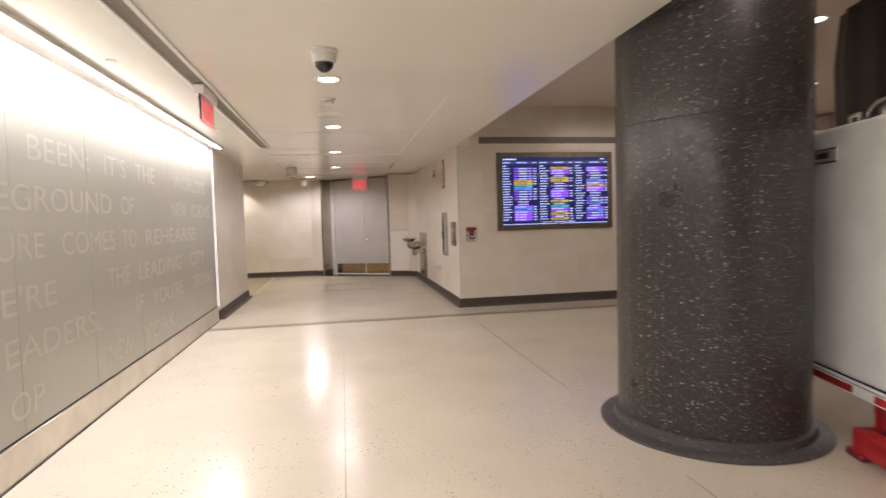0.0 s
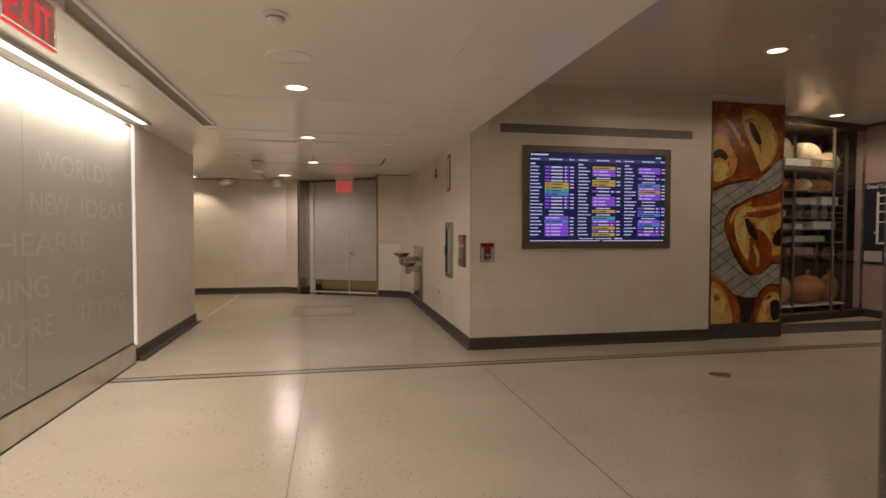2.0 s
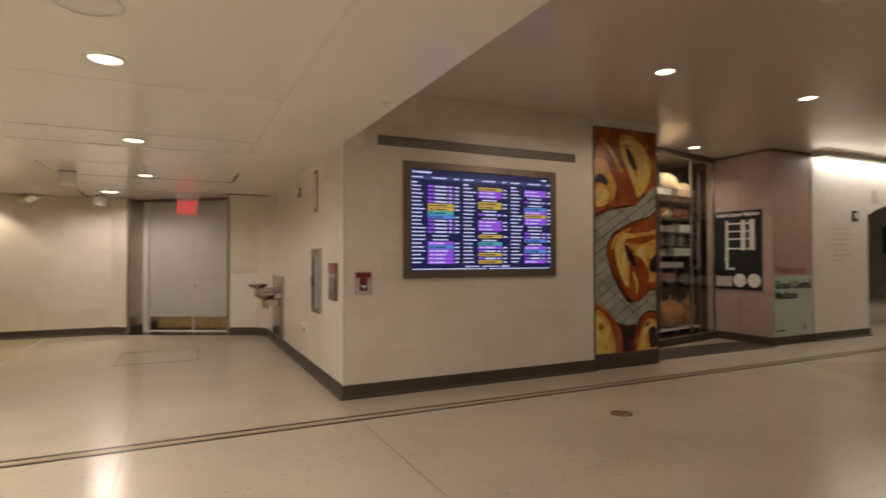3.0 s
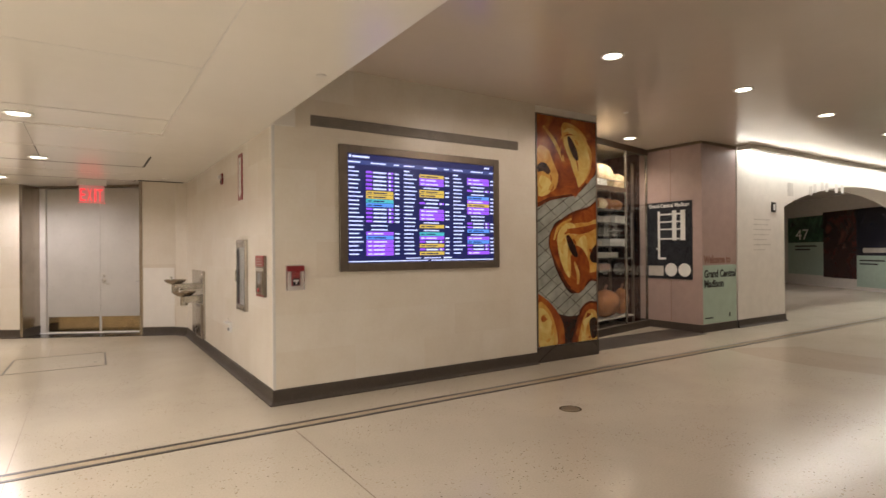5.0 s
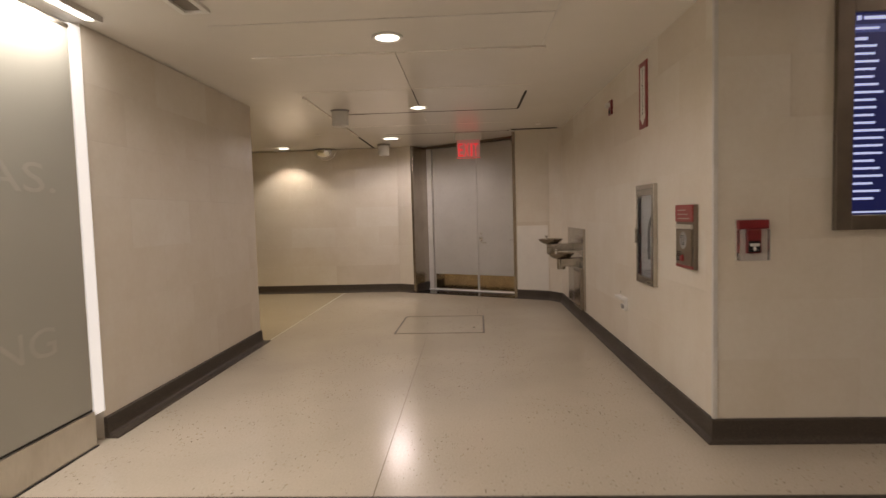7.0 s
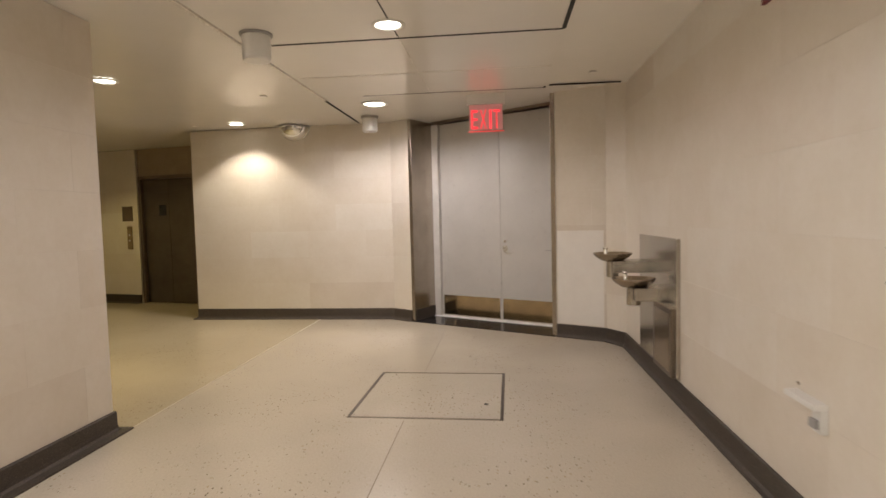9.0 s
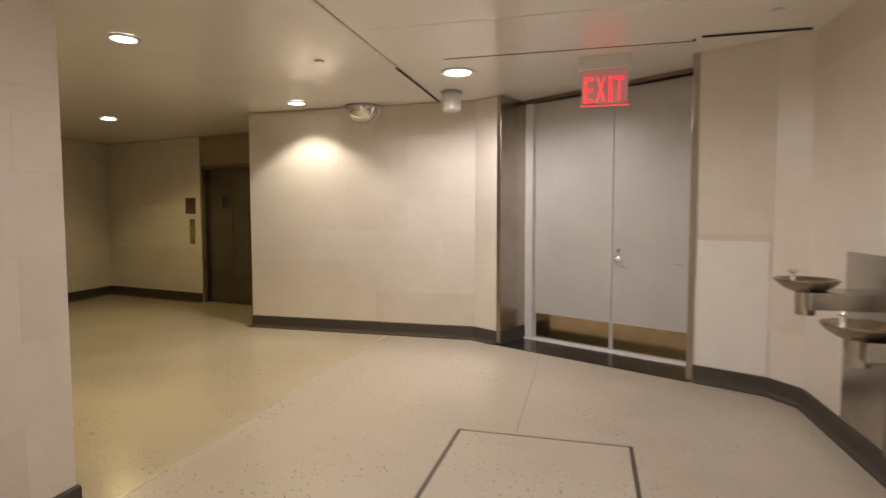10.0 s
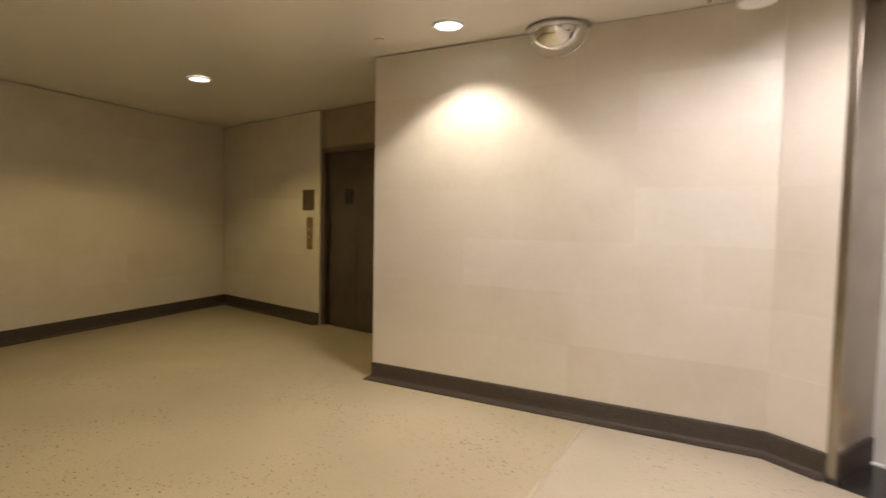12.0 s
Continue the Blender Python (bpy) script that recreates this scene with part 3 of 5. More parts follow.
def text_panel():
    t = thing("glass_text_panel", "long frosted grey glass wall panel with etched capital lettering", "wall panel")
    edges = [-5.4, -4.4, -3.3, -2.2, -1.15, -0.1, 0.95, 1.95, 2.90, 3.96, 5.03, 6.1, 7.17, 8.37]
    for a, b in zip(edges, edges[1:]):
        part("glass_pane", box(PANEL_X - 0.02, a + 0.002, 0.25, PANEL_X, b - 0.002, 2.70, 0.001), FROST, t)
    part("base_plate", box(PANEL_X - 0.03, -5.4, 0.0, PANEL_X + 0.012, 8.37, 0.235, 0.004), PALESTEEL, t, "pale brushed steel plinth strip")
    part("floor_joint", box(PANEL_X, -5.4, 0.0, PANEL_X + 0.022, 8.37, 0.008), DARKGAP, t, "dark joint at the floor")
    part("base_gap", box(PANEL_X - 0.03, -5.4, 0.235, PANEL_X - 0.004, 8.37, 0.25), DARKGAP, t)
    part("top_rail", box(PANEL_X - 0.03, -5.4, 2.695, PANEL_X + 0.006, 8.37, 2.72), STEEL, t)
    part("lit_end_strip", box(PANEL_X - 0.05, 8.385, 0.2, PANEL_X - 0.004, 8.485, 2.74), EDGE, t, "glowing white end strip")
    rows = [
        (2.330, [("REFUGE", 2.66, 4.10)]),
        (1.995, [("S", 2.72, 2.84), ("BEEN:", 3.12, 4.02), ("IT'S", 4.31, 4.80), ("THE", 5.05, 5.62), ("WORLD'S", 6.29, 7.81)]),
        (1.655, [("EGROUND", 2.74, 4.42), ("OF", 4.64, 4.96), ("NEW", 6.2, 6.82), ("IDEAS.", 7.06, 8.17)]),
        (1.340, [("URE", 2.72, 3.26), ("COMES", 3.50, 4.45), ("TO", 4.62, 4.98), ("REHEARSE.", 5.25, 7.30)]),
        (1.005, [("E'RE", 2.74, 3.38), ("THE", 4.26, 4.76), ("LEADING", 5.0, 6.45), ("CITY", 6.86, 7.63)]),
        (0.690, [("EADERS.", 2.74, 4.06), ("IF", 4.88, 5.10), ("YOU'RE", 5.35, 6.5), ("TRYING", 6.95, 8.09)]),
        (0.352, [("OP", 2.76, 3.14), ("NEW", 4.19, 4.75), ("YORK.", 5.05, 6.15)]),
    ]
    for z, line in rows:
        for text, y0, y1 in line:
            bm = squeezed(words(text, 0.172, 0.0004), y1 - y0)
            moved(bm, on_wall(PANEL_X + 0.0008, y0, z, 0, 1))
            for letter in islands(bm):
                part("etched_letter", letter, ETCH, t)


text_panel()


def cove_light():
    t = thing("cove_light", "continuous warm white cove light along the panel top", "light fixture")
    part("lamp_tube", box(PANEL_X + 0.10, -5.4, 2.748, PANEL_X + 0.17, 8.40, 2.757), COVE, t)
    part("channel", box(PANEL_X + 0.01, -5.4, 2.757, PANEL_X + 0.20, 8.42, CEIL + 0.001), FRAMEPAINT, t)
    part("lip", box(PANEL_X + 0.185, -5.4, 2.735, PANEL_X + 0.20, 8.42, 2.7575), FRAMEPAINT, t)


cove_light()
strip_lamp("cove_lamp_area", (PANEL_X + 0.135, 1.5, 2.742), (PANEL_X + 0.04, 1.5, 1.742), 13.6, 0.06, 390, (1.0, 0.92, 0.85))


def slot_diffuser():
    t = thing("linear_air_diffuser", "long white slot air diffuser along the ceiling", "air diffuser")
    part("frame", box(-1.62, -5.0, CEIL - 0.022, -1.585, 8.35, CEIL + 0.002, 0.004), WHITEPLASTIC, t)
    part("frame", box(-1.475, -5.0, CEIL - 0.022, -1.44, 8.35, CEIL + 0.002, 0.004), WHITEPLASTIC, t)
    part("slot", box(-1.585, -5.0, CEIL - 0.008, -1.475, 8.35, CEIL + 0.002), VENTGREY, t, "grey slot")
    part("end_cap", box(-1.62, 8.35, CEIL - 0.022, -1.44, 8.375, CEIL + 0.002), WHITEPLASTIC, t)


slot_diffuser()

# ---------------------------------------------------------------- downlights


def downlight(x, y, z, label, group):
    t = thing("downlight", label, "ceiling light", group, pose(x, y, z))
    part("trim_ring", lathe([(0.086, 0.003), (0.115, 0.003), (0.118, -0.004), (0.108, -0.011), (0.092, -0.010), (0.086, -0.002), (0.086, 0.003)], 32), WHITEPLASTIC, t, smooth=True)
    part("lens", lathe([(0.0, -0.003), (0.088, -0.003), (0.088, 0.002), (0.0, 0.002)], 32), LENS, t, "glowing lens")
    return t


first = downlight(*CORRIDOR_LIGHTS[0], CEIL, "round recessed downlight with white ring, switched on", "corridor downlights")
for x, y in CORRIDOR_LIGHTS[1:] + LOBBY_LIGHTS:
    wide = 1.4 if (x, y) == (-1.14, 14.26) else 1.0
    copy_thing(first, pose(x, y, CEIL - (0.010 if 9.4 < y < 13.7 and -1.6 < x < 0.8 else 0)) @ Matrix.Diagonal((wide, wide, 1, 1)))
for x, y in HALL_LIGHTS + ALCOVE_LIGHTS:
    tagged(copy_thing(first, pose(x, y, HALL)), group="hall downlights")

# ---------------------------------------------------------------- column


def column():
    t = thing("granite_column", "thick round black granite column flecked with white", "column", at=pose(2.245, 2.640, 0))
    for z0, z1 in ((0.03, 0.76), (0.761, 2.13), (2.131, HALL)):
        part("drum", lathe([(0, z0), (0.633, z0), (0.635, z0 + 0.002), (0.635, z1 - 0.002), (0.633, z1), (0, z1)], 96), COLUMN, t, smooth=True)
    part("foot_ring", lathe([(0.0, 0), (0.765, 0), (0.765, 0.012), (0.75, 0.022), (0.67, 0.032), (0.66, 0.075), (0.645, 0.085), (0.62, 0.085)], 96), FOOT, t, "polished dark granite foot ring", True)


column()

# ---------------------------------------------------------------- departures screen


def bars(bm, rows):
    for x0, z0, x1, z1, d in rows:
        box(x0, z0, d - 0.001, x1, z1, d, bm=bm)
    return bm


def departure_screen():
    t = thing("departure_screen", "wide wall screen with rows of purple, yellow and blue departures", "information screen", at=on_wall(2.31, 8.35, 1.30, 1, 0))
    W, H, D = 2.14, 1.352, 0.036
    fr = bmesh.new()
    box(0, 0, 0, 0.095, H, D, 0.004, fr)
    box(W - 0.085, 0, 0, W, H, D, 0.004, fr)
    box(0.095, 0, 0, W - 0.085, 0.088, D, 0.004, fr)
    box(0.095, H - 0.085, 0, W - 0.085, H, D, 0.004, fr)
    part("frame", fr, BROWNFRAME, t, "brown metal frame")
    x0, x1, y0, y1 = 0.095, W - 0.085, 0.088, H - 0.085
    panel = part("display", box(x0, y0, 0.002, x1, y1, 0.018), SCREENBLUE, t, "dark navy display")
    w, h, d = x1 - x0, y1 - y0, 0.0205
    rng = random.Random(4)
    colours = {"p": [], "y": [], "c": [], "b": []}
    white, faint, dark = [], [], []
    faint.append((x0 + 0.005, y1 - 0.115, x1 - 0.005, y1 - 0.068, 0.0192))
    white += [(x0 + 0.02, y1 - 0.045, x0 + 0.045, y1 - 0.018, d), (x0 + 0.06, y1 - 0.042, x0 + 0.26, y1 - 0.022, d), (x1 - 0.14, y1 - 0.045, x1 - 0.06, y1 - 0.025, d)]
    white += [(x0 + 0.01, y0 + 0.012, x0 + w * 0.51, y0 + 0.022, d), (x0 + w * 0.53, y0 + 0.012, x1 - 0.01, y0 + 0.022, d)]
    white += [(x0 + w * 0.36, y0 + 0.040, x0 + w * 0.46, y0 + 0.050, d), (x0 + w * 0.48, y0 + 0.040, x0 + w * 0.60, y0 + 0.050, d), (x0 + w * 0.62, y0 + 0.038, x0 + w * 0.68, y0 + 0.054, d)]
    plan = (".wwwwwyycbwwww..pbpppp", ".ypp.yy.w.ppp.y.cpwywy", ".pp.w.bpypp..wwb.pbwwp")
    step = (h - 0.20) / 22
    for k, kinds in enumerate(plan):
        cx = x0 + 0.012 + k * w * 0.343
        cw = w * 0.315
        for a, b in ((0.0, 0.22), (0.42, 0.72), (0.88, 0.99)):
            white.append((cx + a * cw, y1 - 0.098, cx + b * cw, y1 - 0.084, d))
        for r, kind in enumerate(kinds):
            z = y1 - 0.125 - (r + 1) * step
            if r == 0:
                white.append((cx, z + 0.01, cx + 0.07, z + step * 0.62, d))
                continue
            white.append((cx, z + step * 0.34, cx + cw * rng.uniform(0.17, 0.29), z + step * 0.64, d))
            if kind == ".":
                white.append((cx + 0.42 * cw, z + step * 0.3, cx + 0.75 * cw, z + step * 0.6, d))
                continue
            b0, b1 = cx + 0.33 * cw, cx + 0.87 * cw
            if kind == "w":
                colours["p"].append((b0, z + 0.012, b0 + 0.12 * cw, z + step * 0.8, 0.0195))
                colours["p"].append((b0 + 0.43 * cw, z + 0.012, b1, z + step * 0.8, 0.0195))
                white.append((b0 + 0.14 * cw, z + step * 0.28, b0 + 0.40 * cw, z + step * 0.68, d))
                white.append((b0 + 0.45 * cw, z + step * 0.25, b0 + 0.49 * cw, z + step * 0.7, d))
            else:
                colours[kind].append((b0, z + 0.003, b1, z + step * 0.97, 0.0195))
                target = white if kind == "p" else dark
                target.append((b0 + 0.03 * cw, z + step * 0.32, b0 + 0.11 * cw, z + step * 0.62, d))
                target.append((b0 + 0.14 * cw, z + step * 0.32, b0 + 0.14 * cw + rng.uniform(0.15, 0.28) * cw, z + step * 0.62, d))
            if kind != "c":
                white.append((cx + 0.90 * cw, z + step * 0.3, cx + 0.99 * cw, z + step * 0.65, d))
    for name, rows, m in (("purple_lines", colours["p"], SCREENPURPLE), ("yellow_lines", colours["y"], SCREENYELLOW), ("cyan_lines", colours["c"], SCREENCYAN),
                          ("blue_lines", colours["b"], SCREENLIGHTBLUE), ("small_lettering", white, SCREENWHITE), ("header_band", faint, SCREENBAR), ("dark_text_bars", dark, SCREENBLUE)):
        if name.endswith("lines"):
            for row in rows:
                part(name[:-1], bars(bmesh.new(), [row]), m, panel)
        else:
            tagged(part(name, bars(bmesh.new(), rows), m, panel), kind="stuff")


departure_screen()


def wall_vent():
    t = thing("slot_vent", "long narrow grey slot vent high on the stone wall", "vent", at=on_wall(2.01, 8.35, 2.81, 1, 0))
    part("frame", box(0, 0, 0, 2.78, 0.112, 0.012, 0.003), VENTGREY, t)
    for i in range(4):
        part("blade", box(0.01, 0.014 + i * 0.025, 0.012, 2.77, 0.026 + i * 0.025, 0.018), VENTGREY, t)


wall_vent()

# ---------------------------------------------------------------- double door
DU = (Vector(JR) - Vector(JL)).normalized()
DLEN = (Vector(JR) - Vector(JL)).length
DM = on_wall(JL[0], JL[1], 0, DU.x, DU.y)     # x along the opening, y up, z out to the room
RECESS = 0.53


SILL = granite_material("black_sill_granite", (0.035, 0.033, 0.033), (0.12, 0.12, 0.12), 0.1, 120, 0.16)


def double_door():
    ob = structure(part("door_1", box(0.0, 0, -RECESS - 0.12, DLEN, 2.90, -RECESS - 0.06), GREYDOOR), "tall pale grey steel double door in a deep steel surround, closed", "door")
    ob.matrix_basis = DM
    def p(name, bm, m, label="", parent=ob, smooth=False):
        return part(name, bm, m, parent, label, smooth)
    p("jamb_lining", box(-0.035, 0, -RECESS - 0.06, 0.018, 2.768, 0.012, 0.004), JAMBSTEEL, "brushed steel jamb lining")
    p("jamb_lining", box(DLEN - 0.018, 0, -RECESS - 0.06, DLEN + 0.035, 2.768 + DOOR_RISE, 0.012, 0.004), JAMBSTEEL, "brushed steel jamb lining")
    p("jamb_base", box(0.018, 0.0, -RECESS + 0.06, 0.03, 0.16, -0.01), GRANITE, "granite base of the reveal")
    p("frame_side", box(0.018, 0.0, -RECESS - 0.055, 0.121, 2.735, -RECESS + 0.055, 0.004), FRAMEPAINT, "pale painted door frame")
    p("frame_side", box(DLEN - 0.046, 0.0, -RECESS - 0.055, DLEN - 0.018, 2.735, -RECESS + 0.055, 0.004), FRAMEPAINT, "pale painted door frame")
    head = box(0.018, 2.728, -RECESS - 0.055, DLEN - 0.018, 2.772, -RECESS + 0.055)
    for v in head.verts:
        v.co.y += DOOR_RISE * v.co.x / DLEN + 0.012
    p("frame_head", head, DARKSTEEL, "dark frame head")
    mid = 1.078
    for side, a, b in ((0, 0.125, mid - 0.003), (1, mid + 0.003, DLEN - 0.05)):
        leaf = p("door_leaf", box(a, 0.012, -RECESS - 0.05, b, 2.735 + DOOR_RISE * a / DLEN, -RECESS, 0.003), GREYDOOR)
        p("kick_plate", box(a + 0.02, 0.03, -RECESS, b - 0.02, 0.31, -RECESS + 0.003), BRASS, "scuffed bronze kick plate", leaf)
        if side:
            x = a + 0.065
            rose = lathe([(0, 0), (0.040, 0), (0.040, 0.009), (0.031, 0.016), (0.015, 0.018), (0.014, 0.05), (0, 0.05)], 28)
            moved(rose, Matrix.Translation((x, 0.99, -RECESS)))
            p("handle_rose", rose, CHROME, "", leaf, True)
            p("lever", tube([(x, 0.99, -RECESS + 0.045), (x + 0.008, 0.965, -RECESS + 0.056), (x + 0.03, 0.935, -RECESS + 0.058), (x + 0.075, 0.925, -RECESS + 0.056), (x + 0.13, 0.928, -RECESS + 0.05)], 0.011), CHROME, "chrome lever handle", leaf, True)
            p("thumb_piece", box(x - 0.004, 0.982, -RECESS + 0.045, x + 0.055, 0.996, -RECESS + 0.058, 0.004), CHROME, "", leaf)
            lock = lathe([(0, 0), (0.021, 0), (0.021, 0.010), (0.016, 0.014), (0, 0.014)], 20)
            moved(lock, Matrix.Translation((x, 1.085, -RECESS)))
            p("lock_cylinder", lock, CHROME, "", leaf, True)
            p("small_plate", box(b - 0.27, 0.965, -RECESS, b - 0.19, 0.975, -RECESS + 0.004), GREYPLASTIC, "", leaf)
    p("threshold", box(0.0, 0.0, -RECESS - 0.06, DLEN, 0.016, -RECESS + 0.09, 0.004), ALU, "worn aluminium threshold")
    p("sill_stone", box(-0.03, -0.01, -RECESS + 0.09, DLEN + 0.03, 0.006, 0.05), SILL, "dark granite sill")


double_door()


BROWNSTONE = plain("brown_lintel_stone", (0.34, 0.27, 0.185), 0.45, vary=0.08)
LIFTSTEEL = brushed_material("dull_elevator_steel", (0.20, 0.175, 0.145), 0.34, (1, 1, 25))


def elevator():
    m = on_wall(*elev(2.74), 0, ED.x, ED.y)
    ob = structure(part("door_2", box(0, 0, -0.38, 1.26, CEIL, -0.30), BACK), "dark bronze elevator door in a stone recess, closed", "elevator door")
    ob.matrix_basis = m
    part("reveal", box(-0.2, 0, -0.3, 0.0, CEIL, -0.012), STONE, ob)
    part("reveal", box(1.26, 0, -0.3, 1.4, CEIL, -0.012), STONE, ob)
    part("lintel", box(0.0, 2.29, -0.3, 1.26, CEIL, -0.05), BROWNSTONE, ob, "brown stone lintel over the elevator door")
    part("frame", box(0.0, 0, -0.3, 0.06, 2.29, -0.03, 0.004), DARKSTEEL, ob)
    part("frame", box(1.20, 0, -0.3, 1.26, 2.29, -0.03, 0.004), DARKSTEEL, ob)
    part("frame", box(0.06, 2.23, -0.3, 1.20, 2.29, -0.03, 0.004), DARKSTEEL, ob)
    for a, b in ((0.06, 0.628), (0.632, 1.2)):
        part("door_panel", box(a, 0.01, -0.13, b, 2.23, -0.09, 0.003), LIFTSTEEL, ob)
    part("door_emblem", box(0.40, 1.58, -0.09, 0.56, 1.77, -0.086, 0.001), BLACKPLASTIC, ob, "small dark emblem on the door")
    s = thing("elevator_sign", "small dark bronze sign plate beside the elevator", "sign", at=on_wall(*elev(2.385), 1.49, ED.x, ED.y))
    part("plate", box(0, 0, 0, 0.24, 0.27, 0.012, 0.003), DARKSTEEL, s)
    s = thing("elevator_call_panel", "narrow bronze call button panel on the stone wall", "button panel", at=on_wall(*elev(2.475), 0.98, ED.x, ED.y))
    part("plate", box(0, 0, 0, 0.12, 0.42, 0.010, 0.003), BRASS, s)
    for z in (0.16, 0.26):
        part("button", moved(lathe([(0, 0), (0.02, 0), (0.02, 0.006), (0, 0.008)], 16), Matrix.Translation((0.06, z, 0.010))), CHROME, s)


elevator()


def floor_hatch():
    t = thing("floor_hatch", "square terrazzo floor hatch with a dark metal edge", "floor hatch", at=pose(-0.255, 12.22, 0, 0, 0, -1.0))
    part("lid", box(-0.54, -0.55, -0.01, 0.54, 0.55, 0.002), HATCH, t)
    faded = plain("faded_hatch_edge", (0.20, 0.165, 0.12), 0.45)
    for x0, y0, x1, y1 in ((-0.565, -0.575, -0.54, 0.575), (0.54, -0.575, 0.565, 0.575), (-0.54, -0.575, 0.54, -0.558), (-0.54, 0.566, 0.54, 0.575)):
        part("edge_strip", box(x0, y0, -0.01, x1, y1, 0.004), HATCHEDGE if y1 - y0 > 1 else faded, t)
    part("key_hole", moved(lathe([(0, 0), (0.018, 0), (0.018, 0.0035), (0, 0.0035)], 20), Matrix.Translation((0.43, -0.25, 0))), DARKGAP, t)


floor_hatch()

# ---------------------------------------------------------------- ceiling fittings


EXITGLOW = glowing("exit_face_glow", (1.0, 0.17, 0.18), 0.20, (0.55, 0.42, 0.42))


def exit_sign(at, w, h, label, top=0.002):
    """An edge-lit acrylic exit sign that hangs from a canopy; x along the sign, z up."""
    t = thing("exit_sign", label, "exit sign", at=at)
    part("canopy", box(-w * 0.54, -0.045, -0.075, w * 0.54, 0.045, top, 0.006), WHITEPLASTIC, t, "white metal canopy")
    part("panel", box(-w / 2, -0.008, -0.075 - h, w / 2, 0.008, -0.075, 0.002), ACRYLIC, t, "clear acrylic panel").visible_shadow = False
    part("edge_glow", box(-w / 2, -0.009, -0.081 - h, w / 2, 0.009, -0.075 - h), EXITRED, t, "glowing red edge")
    part("glow_face", box(-w * 0.47, -0.0088, -0.07 - h * 0.97, w * 0.47, -0.0082, -0.08), EXITGLOW, t, "faintly glowing red face")
    for side, turn in ((-1, 0),):
        x = 0.0
        for k, ch in enumerate("EXIT"):
            bm = squeezed(words(ch, h * 0.72, 0.001), w * (0.07 if ch == "I" else 0.19))
            moved(bm, pose(0, 0, 0, 90, 0, 0))
            x0 = (-0.42 + (0, 0.22, 0.455, 0.56)[k] * 1.12) * w
            moved(bm, Matrix.Translation((x0, -0.0095, -0.075 - h * 0.92)))
            moved(bm, pose(0, 0, 0, 0, 0, turn))
            part("letter", bm, EXITRED, t, "red glowing letter")
    return t


exit_sign(pose(0.16, 14.2, CEIL), 0.40, 0.30, "edge-lit red exit sign hanging before the double door", 0.042)
exit_sign(pose(-1.53, 4.46, CEIL - 0.02, 0, 0, 90), 0.50, 0.22, "edge-lit red exit sign hanging under the slot diffuser")


def dome_camera():
    t = thing("security_camera", "white ceiling security camera with a dark dome", "security camera", at=pose(-0.44, 3.2, CEIL))
    part("housing", lathe([(0.0, 0.002), (0.095, 0.002), (0.098, -0.02), (0.085, -0.03), (0.085, -0.085), (0.078, -0.095), (0.0, -0.095)], 32), WHITEPLASTIC, t, smooth=True)
    prof = [(0.066 * math.cos(radians(a)), -0.095 - 0.066 * math.sin(radians(a))) for a in range(0, 91, 10)]
    part("dome", lathe(prof, 28), BLACKPLASTIC, t, "dark glossy dome", True)


dome_camera()


def smoke_detector(x, y, z, label):
    t = thing("smoke_detector", label, "smoke detector", at=pose(x, y, z))
    part("base", lathe([(0, 0.002), (0.072, 0.002), (0.072, -0.012), (0.06, -0.016), (0, -0.016)], 28), WHITEPLASTIC, t, smooth=True)
    part("sensor_head", lathe([(0.05, -0.016), (0.052, -0.035), (0.042, -0.052), (0.0, -0.056)], 28), WHITEPLASTIC, t, smooth=True)
    part("vent_ring", lathe([(0.052, -0.022), (0.0535, -0.024), (0.0535, -0.03), (0.052, -0.032)], 28), GREYPLASTIC, t)


smoke_detector(-0.44, 4.81, CEIL, "white round smoke detector on the corridor ceiling")


def ceiling_speaker(x, y, z, label):
    t = thing("ceiling_speaker", label, "speaker", at=pose(x, y, z))
    part("bezel", lathe([(0.135, 0.002), (0.165, 0.002), (0.165, -0.006), (0.150, -0.012), (0.135, -0.010)], 36), WHITEPLASTIC, t, smooth=True)
    part("grille", lathe([(0.0, -0.013), (0.08, -0.012), (0.136, -0.007), (0.136, 0.002), (0, 0.002)], 36), WHITEPLASTIC, t, smooth=True)


ceiling_speaker(-0.42, 5.6, CEIL, "flat round white ceiling speaker")
ceiling_speaker(4.33, 4.76, HALL, "flat round white speaker on the hall ceiling")


def sprinkler(x, y, z):
    t = thing("sprinkler", "small concealed sprinkler cap in the ceiling", "sprinkler", "ceiling sprinklers", pose(x, y, z))
    part("cap", lathe([(0, -0.008), (0.034, -0.007), (0.038, -0.003), (0.038, 0.001), (0, 0.001)], 20), FRAMEPAINT, t, smooth=True)
    return t


one = sprinkler(1.48, 6.62, CEIL)
for x, y, z in ((-1.87, 6.72, CEIL), (-2.0, 3.6, CEIL), (1.2, 13.27, CEIL), (-3.9, 15.2, CEIL + 0.008), (-2.2, 13.6, CEIL), (6.5, 8.0, HALL)):
    copy_thing(one, pose(x, y, z))


def drum_fixture(x, y, label):
    t = thing("ceiling_drum_fixture", label, "ceiling fixture", at=pose(x, y, CEIL))
    part("collar", lathe([(0, 0.002), (0.115, 0.002), (0.115, -0.022), (0.10, -0.028), (0, -0.028)], 32), GREYPLASTIC, t, "grey collar", True)
    part("drum", lathe([(0.098, -0.02), (0.098, -0.19), (0.090, -0.20), (0.0, -0.20)], 32), WHITEPLASTIC, t, smooth=True)


drum_fixture(-1.40, 11.68, "white cylindrical fixture hanging under the ceiling joint")
drum_fixture(-1.38, 15.02, "white cylindrical fixture hanging beside the north wall")


